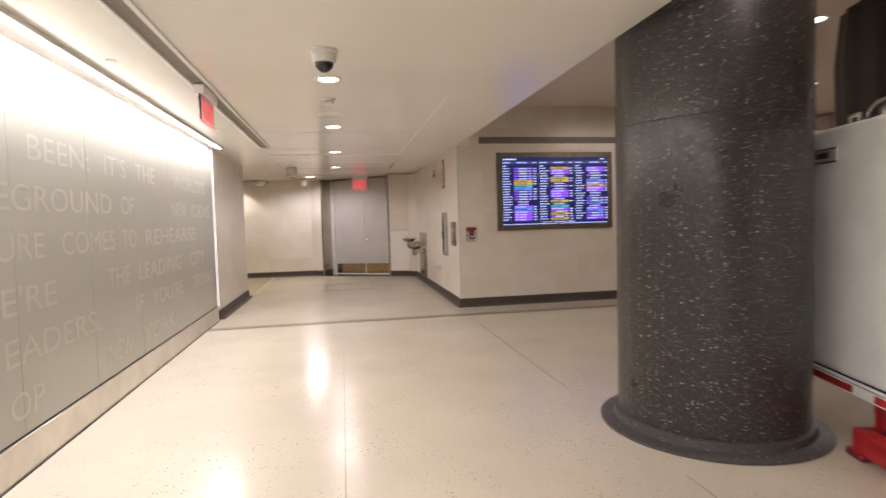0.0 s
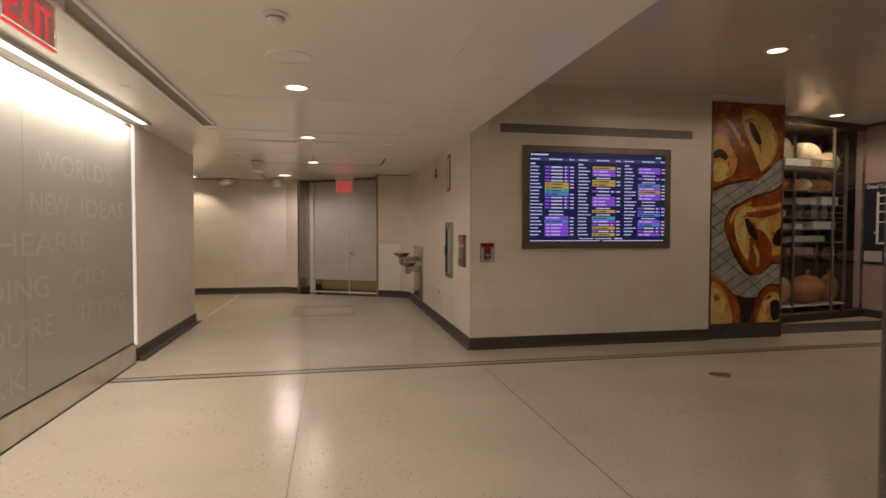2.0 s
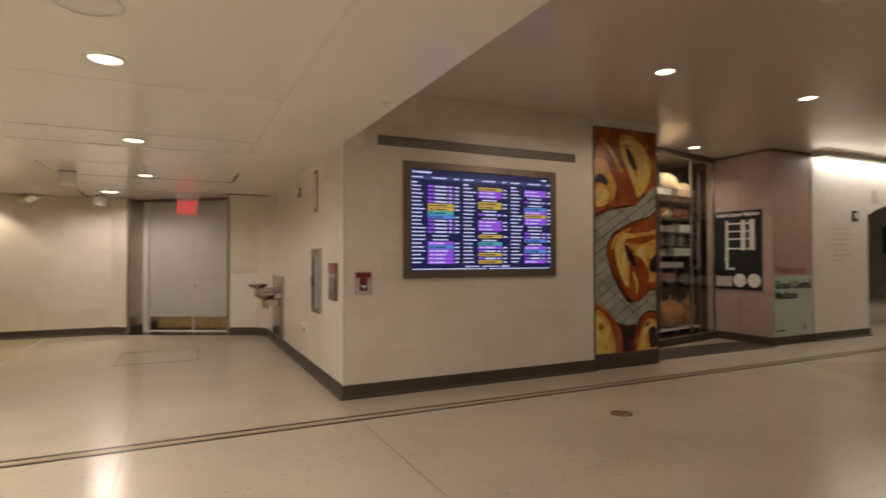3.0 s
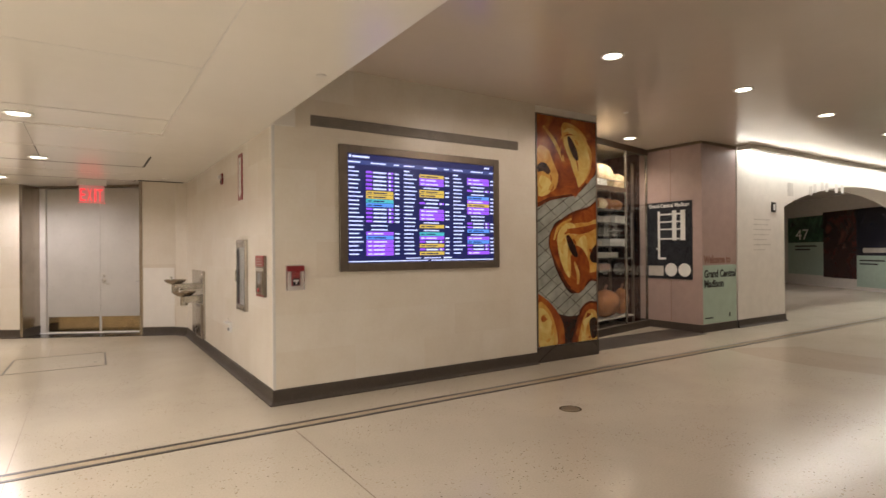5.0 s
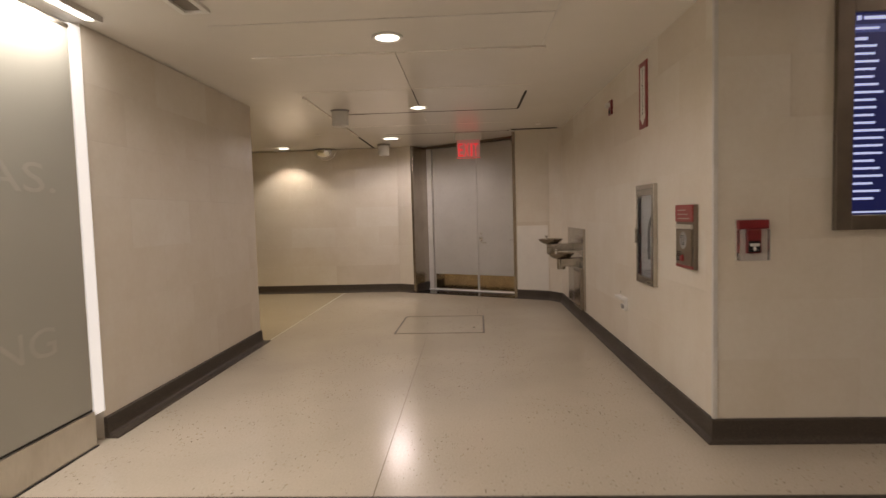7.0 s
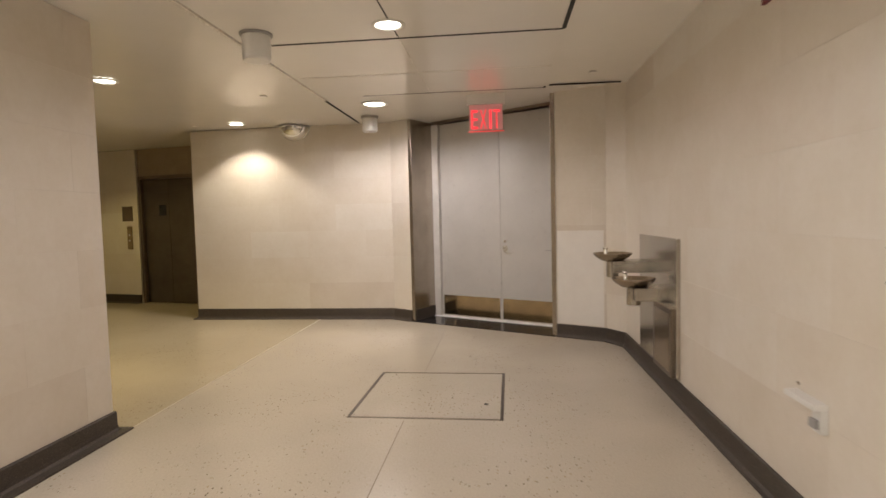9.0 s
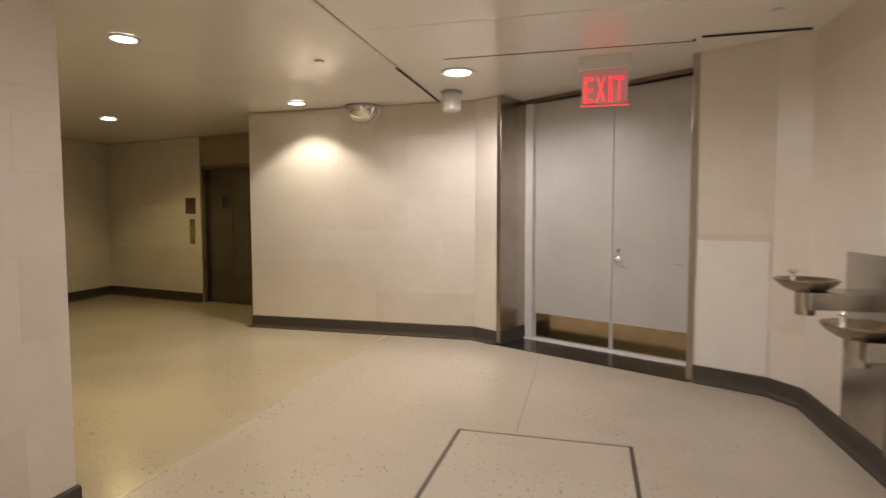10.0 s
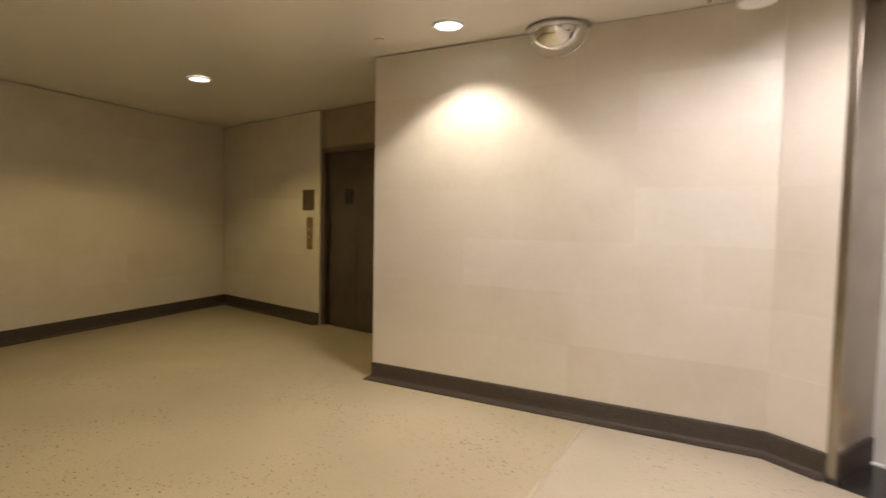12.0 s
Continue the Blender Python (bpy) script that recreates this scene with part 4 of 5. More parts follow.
def mirror_dome():
    t = thing("safety_mirror", "half-dome chrome safety mirror in the ceiling corner", "mirror", at=pose(-2.60, 15.545, CEIL))
    r = 0.215
    prof = [(r * math.cos(radians(a)), -0.012 - r * 0.86 * math.sin(radians(a))) for a in range(0, 91, 6)]
    part("dome", lathe(prof, 32, arc=180, start=180), CHROME, t, smooth=True)
    part("rim", lathe([(r - 0.01, 0.0), (r + 0.012, 0.0), (r + 0.012, -0.014), (r - 0.002, -0.014)], 32, arc=180, start=180), GREYPLASTIC, t)
    part("wall_rim", moved(lathe([(r * 0.86 - 0.002, -0.004), (r * 0.86 + 0.004, -0.004), (r * 0.86 + 0.004, 0.010), (r * 0.86 - 0.002, 0.010)], 32, arc=180, start=180), Matrix.Translation((0, 0, -0.012)) @ pose(0, 0, 0, 90) @ Matrix.Diagonal((1.16, 1, 1, 1))), CHROME, t, "bright thin rim")


mirror_dome()

# ---------------------------------------------------------------- east corridor wall
EAST = lambda y, z: on_wall(1.62, y, z, 0, -1)      # x runs towards the hall, z out into the corridor


CABINETGREY = plain("pale_cabinet_enamel", (0.66, 0.65, 0.66), 0.4, vary=0.04)
DEEPRED = plain("deep_red_enamel", (0.33, 0.02, 0.02), 0.35, vary=0.15)


def extinguisher_cabinet():
    t = thing("fire_extinguisher_cabinet", "steel fire extinguisher cabinet with a glass door, closed", "cabinet", at=EAST(9.80, 0.835))
    W, H = 0.45, 0.825
    fr = bmesh.new()
    box(0, 0, 0, 0.05, H, 0.035, 0.003, fr)
    box(W - 0.05, 0, 0, W, H, 0.035, 0.003, fr)
    box(0.05, 0, 0, W - 0.05, 0.06, 0.035, 0.003, fr)
    box(0.05, H - 0.09, 0, W - 0.05, H, 0.035, 0.003, fr)
    part("door_frame", fr, STEEL, t, "brushed steel door frame")
    part("back_panel", box(0.03, 0.03, -0.185, W - 0.03, H - 0.03, -0.18), CABINETGREY, t, "pale grey back panel")
    for name, x0, z0, x1, z1 in (("side_panel", 0.022, 0.022, 0.03, H - 0.022), ("side_panel", W - 0.03, 0.022, W - 0.022, H - 0.022), ("floor_panel", 0.03, 0.022, W - 0.03, 0.03), ("top_panel", 0.03, H - 0.03, W - 0.03, H - 0.022)):
        part(name, box(x0, z0, -0.18, x1, z1, 0.0), CABINETGREY, t)
    part("glass_pane", box(0.05, 0.06, 0.018, W - 0.05, H - 0.09, 0.022), GLASS, t).visible_shadow = False
    part("door_gap", box(0.02, H - 0.042, 0.035, W - 0.03, H - 0.038, 0.0358), DARKGAP, t)
    part("door_gap", box(0.05, 0.022, 0.035, W - 0.02, 0.025, 0.0358), DARKGAP, t)
    part("door_gap", box(W - 0.024, 0.03, 0.035, W - 0.021, H - 0.05, 0.0358), DARKGAP, t)
    part("side_slot", box(0.046, 0.075, 0.022, 0.062, H - 0.11, 0.0352), BLACKPLASTIC, t, "dark glazing gasket")
    handle = part("pull_handle", box(0.004, 0.345, 0.035, 0.042, 0.455, 0.047, 0.005), STEEL, t, "flat steel pull handle")
    part("handle_edge", box(0.002, 0.455, 0.035, 0.046, 0.463, 0.048), DARKGAP, handle)
    part("handle_edge", box(0.002, 0.337, 0.035, 0.046, 0.345, 0.048), DARKGAP, handle)
    e = thing("fire_extinguisher", "red fire extinguisher with a black hose standing in its cabinet", "fire extinguisher", at=EAST(9.80, 0.865) @ Matrix.Translation((0.235, 0.0, -0.092)))
    up = pose(0, 0, 0, -90)
    part("cylinder", moved(lathe([(0, 0), (0.064, 0), (0.07, 0.008), (0.071, 0.40), (0.064, 0.44), (0.042, 0.47), (0.024, 0.485), (0.022, 0.50), (0, 0.50)], 32), up), DEEPRED, e, smooth=True)
    # Grey rather than white puts the cabinet's shade into the label.
    part("label", moved(lathe([(0.0716, 0.20), (0.0716, 0.37)], 24, arc=170, start=200), up), GREYPLASTIC, e, "printed label, greyed for the cabinet's shade")
    part("valve", box(-0.022, 0.50, -0.018, 0.022, 0.545, 0.018, 0.004), STEEL, e)
    part("lever", box(-0.085, 0.548, -0.012, 0.03, 0.560, 0.012, 0.003), BLACKPLASTIC, e)
    part("carry_handle", box(-0.075, 0.520, -0.012, 0.02, 0.530, 0.012, 0.003), BLACKPLASTIC, e)
    part("gauge", moved(lathe([(0, 0.012), (0.016, 0.010), (0.018, 0)], 16), Matrix.Translation((0, 0.522, 0.018))), PAPER, e)
    part("hose", tube([(0.0, 0.535, 0.02), (-0.05, 0.55, 0.035), (-0.095, 0.50, 0.045), (-0.115, 0.42, 0.05), (-0.11, 0.32, 0.055), (-0.09, 0.23, 0.06), (-0.075, 0.17, 0.06)], 0.012, 12), BLACKPLASTIC, e, "black hose", True)
    part("strap", moved(lathe([(0.0725, 0.115), (0.074, 0.117), (0.074, 0.138), (0.0725, 0.14)], 32), up), BLACKPLASTIC, e, "black retaining strap")


extinguisher_cabinet()


def arrow_sign():
    t = thing("fire_extinguisher_sign", "red and white fire extinguisher sign with a downward arrow", "sign", at=EAST(9.77, 2.135))
    part("plate", box(0, 0, 0.0, 0.20, 0.545, 0.012, 0.002), REDPAINT, t)
    part("white_arrow", prism([(0.044, 0.50), (0.156, 0.50), (0.156, 0.10), (0.178, 0.10), (0.10, 0.025), (0.022, 0.10), (0.044, 0.10)], 0.012, 0.0135), PAPER, t, "white arrow")
    for i, ch in enumerate("EXTINGUISHER"):
        bm = words(ch, 0.026, 0.0005, "CENTER")
        moved(bm, Matrix.Translation((0.10, 0.465 - i * 0.0325, 0.0138)))
        part("letter", bm, BLACKPRINT, t)


arrow_sign()


def call_box():
    t = thing("emergency_call_box", "red and brown emergency call box with a speaker grille", "call box", at=EAST(8.88, 1.05))
    part("back_box", box(0, 0, 0, 0.30, 0.43, 0.03, 0.005), BROWNFRAME, t, "brown back box")
    part("lower_lip", box(0.002, 0.003, 0.03, 0.298, 0.024, 0.036, 0.003), REDPAINT, t, "red lower lip")
    part("header", box(0.0, 0.315, 0.03, 0.30, 0.43, 0.038, 0.003), REDPAINT, t)
    for k in range(3):
        part("text_bar", box(0.05, 0.335 + k * 0.028, 0.038, 0.25 - 0.03 * k, 0.341 + k * 0.028, 0.0385), GREYPRINT, t)
    part("front_panel", box(0.018, 0.025, 0.03, 0.282, 0.265, 0.040, 0.004), DARKSTEEL, t, "dark brown steel front panel")
    part("white_strip", box(0.01, 0.268, 0.03, 0.29, 0.298, 0.042, 0.004), GREYPRINT, t)
    part("speaker_grille", moved(lathe([(0, 0.004), (0.055, 0.004), (0.06, 0.0)], 28), Matrix.Translation((0.15, 0.19, 0.040))), GREYPLASTIC, t)
    for k in range(5):
        part("grille_slot", box(0.115, 0.162 + k * 0.014, 0.0438, 0.185, 0.167 + k * 0.014, 0.0448), BLACKPLASTIC, t)
    part("call_button", moved(lathe([(0, 0.014), (0.02, 0.013), (0.024, 0.0)], 20), Matrix.Translation((0.14, 0.07, 0.040))), REDPAINT, t, "red call button")
    part("text_bar", box(0.04, 0.105, 0.040, 0.11, 0.111, 0.0405), BLACKPRINT, t)
    part("text_bar", box(0.04, 0.090, 0.040, 0.11, 0.096, 0.0405), BLACKPRINT, t)
    part("dark_inset", box(0.04, 0.05, 0.040, 0.105, 0.082, 0.042, 0.004), BLACKPLASTIC, t)


call_box()


def strobe():
    t = thing("fire_alarm_strobe", "red wall fire alarm with a clear strobe", "fire alarm", at=EAST(10.77, 2.43))
    part("plate", box(0, 0, 0, 0.11, 0.145, 0.02, 0.004), DARKRED, t)
    part("strobe_lens", box(0.02, 0.07, 0.02, 0.09, 0.12, 0.065, 0.012), WHITEPLASTIC, t, "clear white strobe")
    part("sounder", box(0.03, 0.015, 0.02, 0.08, 0.05, 0.026, 0.002), BLACKPLASTIC, t)


strobe()


def bracket():
    t = thing("wall_bracket", "small white L-shaped bracket screwed to the wall", "bracket", at=EAST(10.43, 0.50))
    part("shelf_arm", box(0.0, 0.10, 0.0, 0.24, 0.125, 0.06, 0.004), WHITEPLASTIC, t)
    part("leg", box(0.17, 0.0, 0.0, 0.24, 0.10, 0.03, 0.004), WHITEPLASTIC, t)
    part("cup", box(0.18, 0.02, 0.03, 0.23, 0.06, 0.05, 0.006), GREYPLASTIC, t)
    part("screw", moved(lathe([(0, 0.006), (0.008, 0.004), (0.008, 0)], 12), Matrix.Translation((0.01, 0.15, 0))), STEEL, t)


bracket()


def pull_station():
    t = thing("fire_alarm_pull_station", "red fire alarm pull station under a clear cover", "fire alarm", at=on_wall(1.742, 8.35, 1.126, 1, 0))
    part("back_plate", box(0, 0, 0, 0.185, 0.255, 0.008, 0.003), GREYPRINT, t)
    part("red_header", box(0.004, 0.195, 0.008, 0.181, 0.25, 0.05, 0.006), DARKRED, t, "red header")
    part("pull_body", box(0.05, 0.05, 0.008, 0.135, 0.19, 0.042, 0.006), DARKRED, t, "dark red pull body")
    part("pull_recess", box(0.058, 0.056, 0.042, 0.127, 0.125, 0.046, 0.003), BLACKPLASTIC, t, "black recess")
    part("pull_handle", box(0.065, 0.092, 0.046, 0.12, 0.110, 0.058, 0.004), PAPER, t, "white pull bar")
    part("pull_stem", box(0.085, 0.066, 0.046, 0.10, 0.0915, 0.056, 0.003), PAPER, t, "white pull stem")
    part("cover", box(0.004, 0.006, 0.009, 0.181, 0.194, 0.062, 0.008), ACRYLIC, t, "clear plastic cover").visible_shadow = False


pull_station()
# Second pale edge, coloured for the same corner highlight.
structure(part("trim", box(1.6165, 8.3465, 0.16, 1.636, 8.366, CEIL - 0.003, 0.006, segments=3), PALEEDGE), "rounded stone edge where the walls meet, its highlight coloured pale", "corner trim")


# On the bowls this brown tone is the dark floor's reflection, put into colour.
BOWLSTEEL = brushed_material("bronze_toned_steel", (0.46, 0.385, 0.30), 0.24, (30, 1, 1))


def drinking_fountain():
    t = thing("drinking_fountain", "wall-hung steel drinking fountain with two bowls at different heights", "drinking fountain", at=EAST(13.17, 0.0))
    part("back_plate", box(0, 0.17, 0, 1.10, 1.225, 0.022, 0.003), STEEL, t, "brushed steel back plate")
    access = part("access_panel", box(0.60, 0.17, 0.022, 1.08, 0.70, 0.060, 0.006), DARKSTEEL, t, "dark bronze lower access panel")
    part("inset_panel", box(0.64, 0.21, 0.060, 1.05, 0.655, 0.063, 0.002), BOWLSTEEL, access, "brushed bronze inset panel")
    part("panel_ledge", box(0.58, 0.70, 0.022, 1.085, 0.722, 0.075, 0.003), STEEL, t, "steel ledge over the access panel")
    part("side_trim", box(1.085, 0.17, 0.0, 1.115, 1.225, 0.03, 0.003), STEEL, t, "bright steel edge trim")
    for x, top, reach in ((0.20, 1.06, 0.31), (0.74, 0.89, 0.25)):
        bowl = [(0.0, -0.075), (0.05, -0.074), (0.10, -0.06), (0.145, -0.03), (0.172, 0.0), (0.172, 0.008), (0.162, 0.009), (0.13, -0.012), (0.09, -0.036), (0.04, -0.05), (0.0, -0.052)]
        m = Matrix.Translation((x, top, reach)) @ pose(0, 0, 0, -90)
        b = part("bowl", moved(lathe(bowl, 40), m), BOWLSTEEL, t, "dished steel bowl, toned brown for the floor's reflection", True)
        part("arm", box(x - 0.13, top - 0.165, 0.022, x + 0.13, top - 0.06, reach + 0.02, 0.008), STEEL, t, "steel arm")
        part("valve_can", moved(lathe([(0, -0.21), (0.05, -0.21), (0.055, -0.205), (0.055, -0.06), (0, -0.06)], 28), m), STEEL, t, smooth=True)
        part("bubbler", moved(lathe([(0, 0.062), (0.022, 0.060), (0.026, 0.046), (0.015, 0.036), (0.016, 0.01), (0.026, -0.03)], 24), m @ Matrix.Translation((-0.07, -0.05, 0))), CHROME, b, "chrome bubbler", True)
        part("push_button", moved(lathe([(0, 0.012), (0.018, 0.010), (0.02, 0)], 18), Matrix.Translation((x, top - 0.11, reach + 0.02))), CHROME, t)


drinking_fountain()

# ---------------------------------------------------------------- hall: pretzel picture
def wire_line(width, z, slope, half=0.005):
    """A thin slanting wire of the printed rack, clipped to the board."""
    bm = bmesh.new()
    lo = [bm.verts.new((x, z + (x - width / 2) * slope - half, 0.0058)) for x in (0.004, width - 0.004)]
    hi = [bm.verts.new((x, z + (x - width / 2) * slope + half, 0.0058)) for x in (0.004, width - 0.004)]
    bm.faces.new((lo[0], lo[1], hi[1], hi[0]))
    return bm


def pretzel_picture():
    W, H = 1.14, 3.12
    t = thing("pretzel_mural", "tall printed panel of glazed brown pretzels on a wire rack", "picture", at=on_wall(5.12, 8.35, 0.215, 1, 0))
    part("board", box(0, 0, -0.02, W, H, 0.004), DEEP, t, "printed board")
    part("frame_edge", box(-0.012, 0, -0.02, 0.0, H, 0.008), DARKSTEEL, t)
    part("frame_edge", box(W, 0, -0.02, W + 0.02, H, 0.012), DARKSTEEL, t)
    part("frame_top", box(-0.012, H, -0.02, W + 0.02, H + 0.015, 0.012), DARKSTEEL, t)
    u = lambda x: W * x / 100.0
    v = lambda y: H * (1 - y / 100.0)

    def clipped(e, z):
        return (min(max(e.x, 0.004), W - 0.004), min(max(e.y, 0.004), H - 0.004), z)

    def smooth_loop(points, close=True, steps=6):
        pts = [Vector((u(x), v(y), 0)) for x, y in points]
        n, line = len(pts), []
        at = (lambda k: pts[k % n]) if close else (lambda k: pts[min(max(k, 0), n - 1)])
        for k in range(n if close else n - 1):
            p0, p1, p2, p3 = at(k - 1), at(k), at(k + 1), at(k + 2)
            for q in range(steps):
                f = q / steps
                line.append(0.5 * (2 * p1 + (p2 - p0) * f + (2 * p0 - 5 * p1 + 4 * p2 - p3) * f * f + (3 * p1 - p0 - 3 * p2 + p3) * f ** 3))
        return line if close else line + [pts[-1]]

    def blob(points, material, z, name="printed_crust"):
        bm = bmesh.new()
        bm.faces.new([bm.verts.new(clipped(e, z)) for e in smooth_loop(points)])
        bmesh.ops.remove_doubles(bm, verts=bm.verts, dist=1e-4)
        bmesh.ops.triangulate(bm, faces=bm.faces)
        part(name, bm, material, t)

    def stroke(points, width, material, z, name="printed_rope", taper=0.5):
        line = smooth_loop(points, False)
        bm = bmesh.new()
        sides = []
        for k, p in enumerate(line):
            dvec = (line[min(k + 1, len(line) - 1)] - line[max(k - 1, 0)]).normalized()
            nrm = Vector((-dvec.y, dvec.x, 0))
            half = width / 2 * (1 - taper + taper * math.sin(math.pi * min(max(k / (len(line) - 1), 0.05), 0.95)))
            sides.append([bm.verts.new(clipped(e, z)) for e in (p - nrm * half, p + nrm * half)])
        for a, b in zip(sides, sides[1:]):
            bm.faces.new((a[0], b[0], b[1], a[1]))
        part(name, bm, material, t)

    # wire rack
    blob([(0, 40), (50, 33), (100, 24), (100, 42), (50, 44), (25, 48), (22, 60), (38, 72), (60, 78), (100, 68), (100, 84), (60, 88), (30, 86), (0, 80)], RACKGREY, 0.0052, "printed_rack")
    for k in range(14):
        y = 30 + k * 5.0
        part("rack_wire", wire_line(W, v(y), 0.62), DEEP, t)
        if k % 2:
            part("rack_wire", wire_line(W, v(y - 6), -0.75, 0.004), DEEP, t)
    # upper pretzel
    blob([(-6, -4), (50, -4), (106, -4), (104, 20), (88, 27), (66, 33.5), (48, 35), (20, 37), (-6, 39), (-8, 18)], SCORCH, 0.0066)
    blob([(-6, -4), (50, -4), (106, -4), (103, 18), (86, 26), (64, 32.5), (46, 34), (20, 35.5), (-6, 37), (-8, 18)], CRUST, 0.0072)
    blob([(44, 2), (70, 4), (92, 12), (94, 21), (80, 27), (66, 30), (58, 22), (46, 14), (40, 7)], DOUGH, 0.0078)
    blob([(72, 9), (82, 11), (89, 18), (84, 24), (72, 29), (74, 21), (76, 15)], GOLD, 0.0084)
    blob([(2, 14), (22, 16), (34, 24), (28, 32), (6, 33), (-4, 26)], DOUGH, 0.0078)
    stroke([(2, 2), (22, 8), (38, 18), (52, 27), (68, 33)], 0.30, CRUST, 0.009)
    stroke([(10, 5), (28, 11), (42, 19)], 0.06, DOUGH, 0.0096)
    stroke([(52, 11), (60, 18), (66, 25), (70, 30)], 0.08, GOLD, 0.0102)
    blob([(44, 6), (58, 4), (72, 8), (80, 16), (76, 25), (64, 29), (54, 23), (46, 14)], GOLD, 0.0088)
    blob([(4, 27), (16, 27), (24, 30), (18, 34), (2, 35)], GOLD, 0.0088)
    stroke([(84, 8), (96, 14), (94, 22), (82, 28)], 0.10, CRUST, 0.0094)
    stroke([(60, 14), (66, 21), (64, 28)], 0.05, CRUST, 0.0096)
    blob([(50, 8), (57, 9), (66, 14), (68, 18), (60, 17), (52, 12)], DEEP, 0.0108, "printed_hole")
    stroke([(0, 24), (10, 22.5), (20, 25)], 0.12, DEEP, 0.0084, "printed_hole")
    # middle pretzel
    blob([(30, 47), (54, 42), (84, 39), (106, 38), (106, 70), (88, 73), (68, 78), (48, 75), (30, 66), (18, 57), (20, 51)], SCORCH, 0.0066)
    blob([(32, 47.5), (55, 43), (84, 40), (106, 39), (106, 69), (87, 72), (67, 76.5), (50, 74), (32, 65), (20, 57), (22, 51)], CRUST, 0.0072)
    blob([(36, 52), (58, 47), (84, 46), (104, 46), (104, 66), (84, 69), (66, 68), (50, 70), (38, 62)], DOUGH, 0.0078)
    blob([(36, 53), (46, 50), (50, 56), (48, 64), (52, 70), (44, 67), (37, 60)], GOLD, 0.0084)
    blob([(66, 55), (80, 52), (84, 60), (76, 64), (67, 62)], GOLD, 0.0084)
    stroke([(60, 60), (66, 66), (66, 72), (60, 77)], 0.30, CRUST, 0.009)
    stroke([(104, 47), (84, 49), (66, 50), (48, 50)], 0.10, CRUST, 0.009)
    blob([(32, 52), (44, 47), (60, 47), (64, 52), (52, 51), (46, 55), (46, 64), (52, 71), (42, 67), (34, 60)], GOLD, 0.0088)
    stroke([(58, 58), (70, 61), (78, 68), (70, 76)], 0.22, CRUST, 0.0094)
    stroke([(60, 64), (66, 69), (66, 74)], 0.06, DOUGH, 0.0098)
    blob([(46, 51.5), (53, 52.5), (62, 57), (66, 61.5), (58, 61), (50, 57)], DEEP, 0.0108, "printed_hole")
    blob([(92, 58), (106, 55), (106, 63), (96, 64.5), (87, 62.5)], DEEP, 0.0108, "printed_hole")
    stroke([(26, 54), (34, 48.5), (56, 44.5)], 0.05, DOUGH, 0.0096)
    # lower pretzels
    blob([(-6, 79), (14, 80), (34, 87), (42, 94), (38, 104), (-6, 104)], CRUST, 0.0066)
    blob([(0, 82), (14, 83), (26, 90), (30, 100), (4, 102)], DOUGH, 0.0072)
    blob([(0, 84), (16, 86), (25, 94), (22, 100), (2, 100)], GOLD, 0.0078)
    blob([(58, 104), (62, 92), (74, 84), (92, 82), (106, 86), (106, 104)], SCORCH, 0.0066)
    blob([(61, 104), (65, 92.5), (76, 85), (92, 83), (106, 87), (106, 104)], CRUST, 0.0072)
    blob([(68, 102), (72, 92), (84, 86), (100, 88), (104, 100)], DOUGH, 0.0076)
    stroke([(74, 100), (78, 92), (92, 88)], 0.10, GOLD, 0.0080)
    blob([(86, 91), (98, 90), (102, 97), (90, 99)], DEEP, 0.0084, "printed_hole")
    rng = random.Random(12)
    for cx, cy, reach in ((55, 15, 24), (12, 28, 16), (52, 58, 18), (92, 56, 12), (12, 92, 14), (86, 93, 14)):
        for k in range(6):
            r = reach * rng.uniform(0.62, 1.0)
            a0, span = rng.uniform(0, 360), rng.uniform(30, 60)
            arc = [(cx + r * math.cos(radians(a0 + span * q / 4)), cy + 0.42 * r * math.sin(radians(a0 + span * q / 4))) for q in range(5)]
            stroke(arc, rng.uniform(0.02, 0.055), (CRUST, DOUGH, DOUGH)[k % 3], 0.0109 + 0.0002 * k, "glaze_streak", 0.9)
    plinth = part("mural_plinth", box(5.10, 8.345, 0, 6.30, 8.5, 0.205, 0.004), GRANITE)
    structure(plinth, "dark granite plinth below the mural", "plinth")


pretzel_picture()
structure(part("wall_over_mural", box(5.10, 8.36, 3.352, 6.30, 8.6, HALL), WPAINT), "plain strip of wall over the mural", "wall")
structure(part("wall_behind_mural", box(5.10, 8.372, 0.2, 6.28, 8.6, 3.352), BACK), "plain wall behind the mural", "wall")

# ---------------------------------------------------------------- hall: bakery shop front
SH0, SH1 = Vector((6.29, 9.18)), Vector((9.34, 9.78))
SD = (SH1 - SH0).normalized()
SLEN = (SH1 - SH0).length
SM = on_wall(SH0.x, SH0.y, 0, SD.x, SD.y)


def shop_front():
    ob = structure(part("window_1", box(0, 0, -0.06, SLEN, 0.13, 0.05, 0.004), GRANITE), "glazed bakery shop front with slim steel posts", "shop window")
    ob.matrix_basis = SM
    part("head_rail", box(0, 3.34, -0.05, SLEN, HALL, 0.03, 0.004), DARKSTEEL, ob)
    for s in (0.0, 0.40, 2.24, SLEN - 0.03):
        part("post", box(s, 0.13, -0.03, s + 0.035, 3.34, 0.02, 0.003), STEEL, ob)
    for a, b in ((0.035, 0.40), (0.435, 2.24), (2.275, SLEN - 0.03)):
        part("pane", box(a, 0.13, -0.012, b, 3.34, -0.004), GLASS, ob).visible_shadow = False
    part("transom", box(0.40, 2.57, -0.03, 2.24, 2.64, 0.015, 0.003), STEEL, ob)


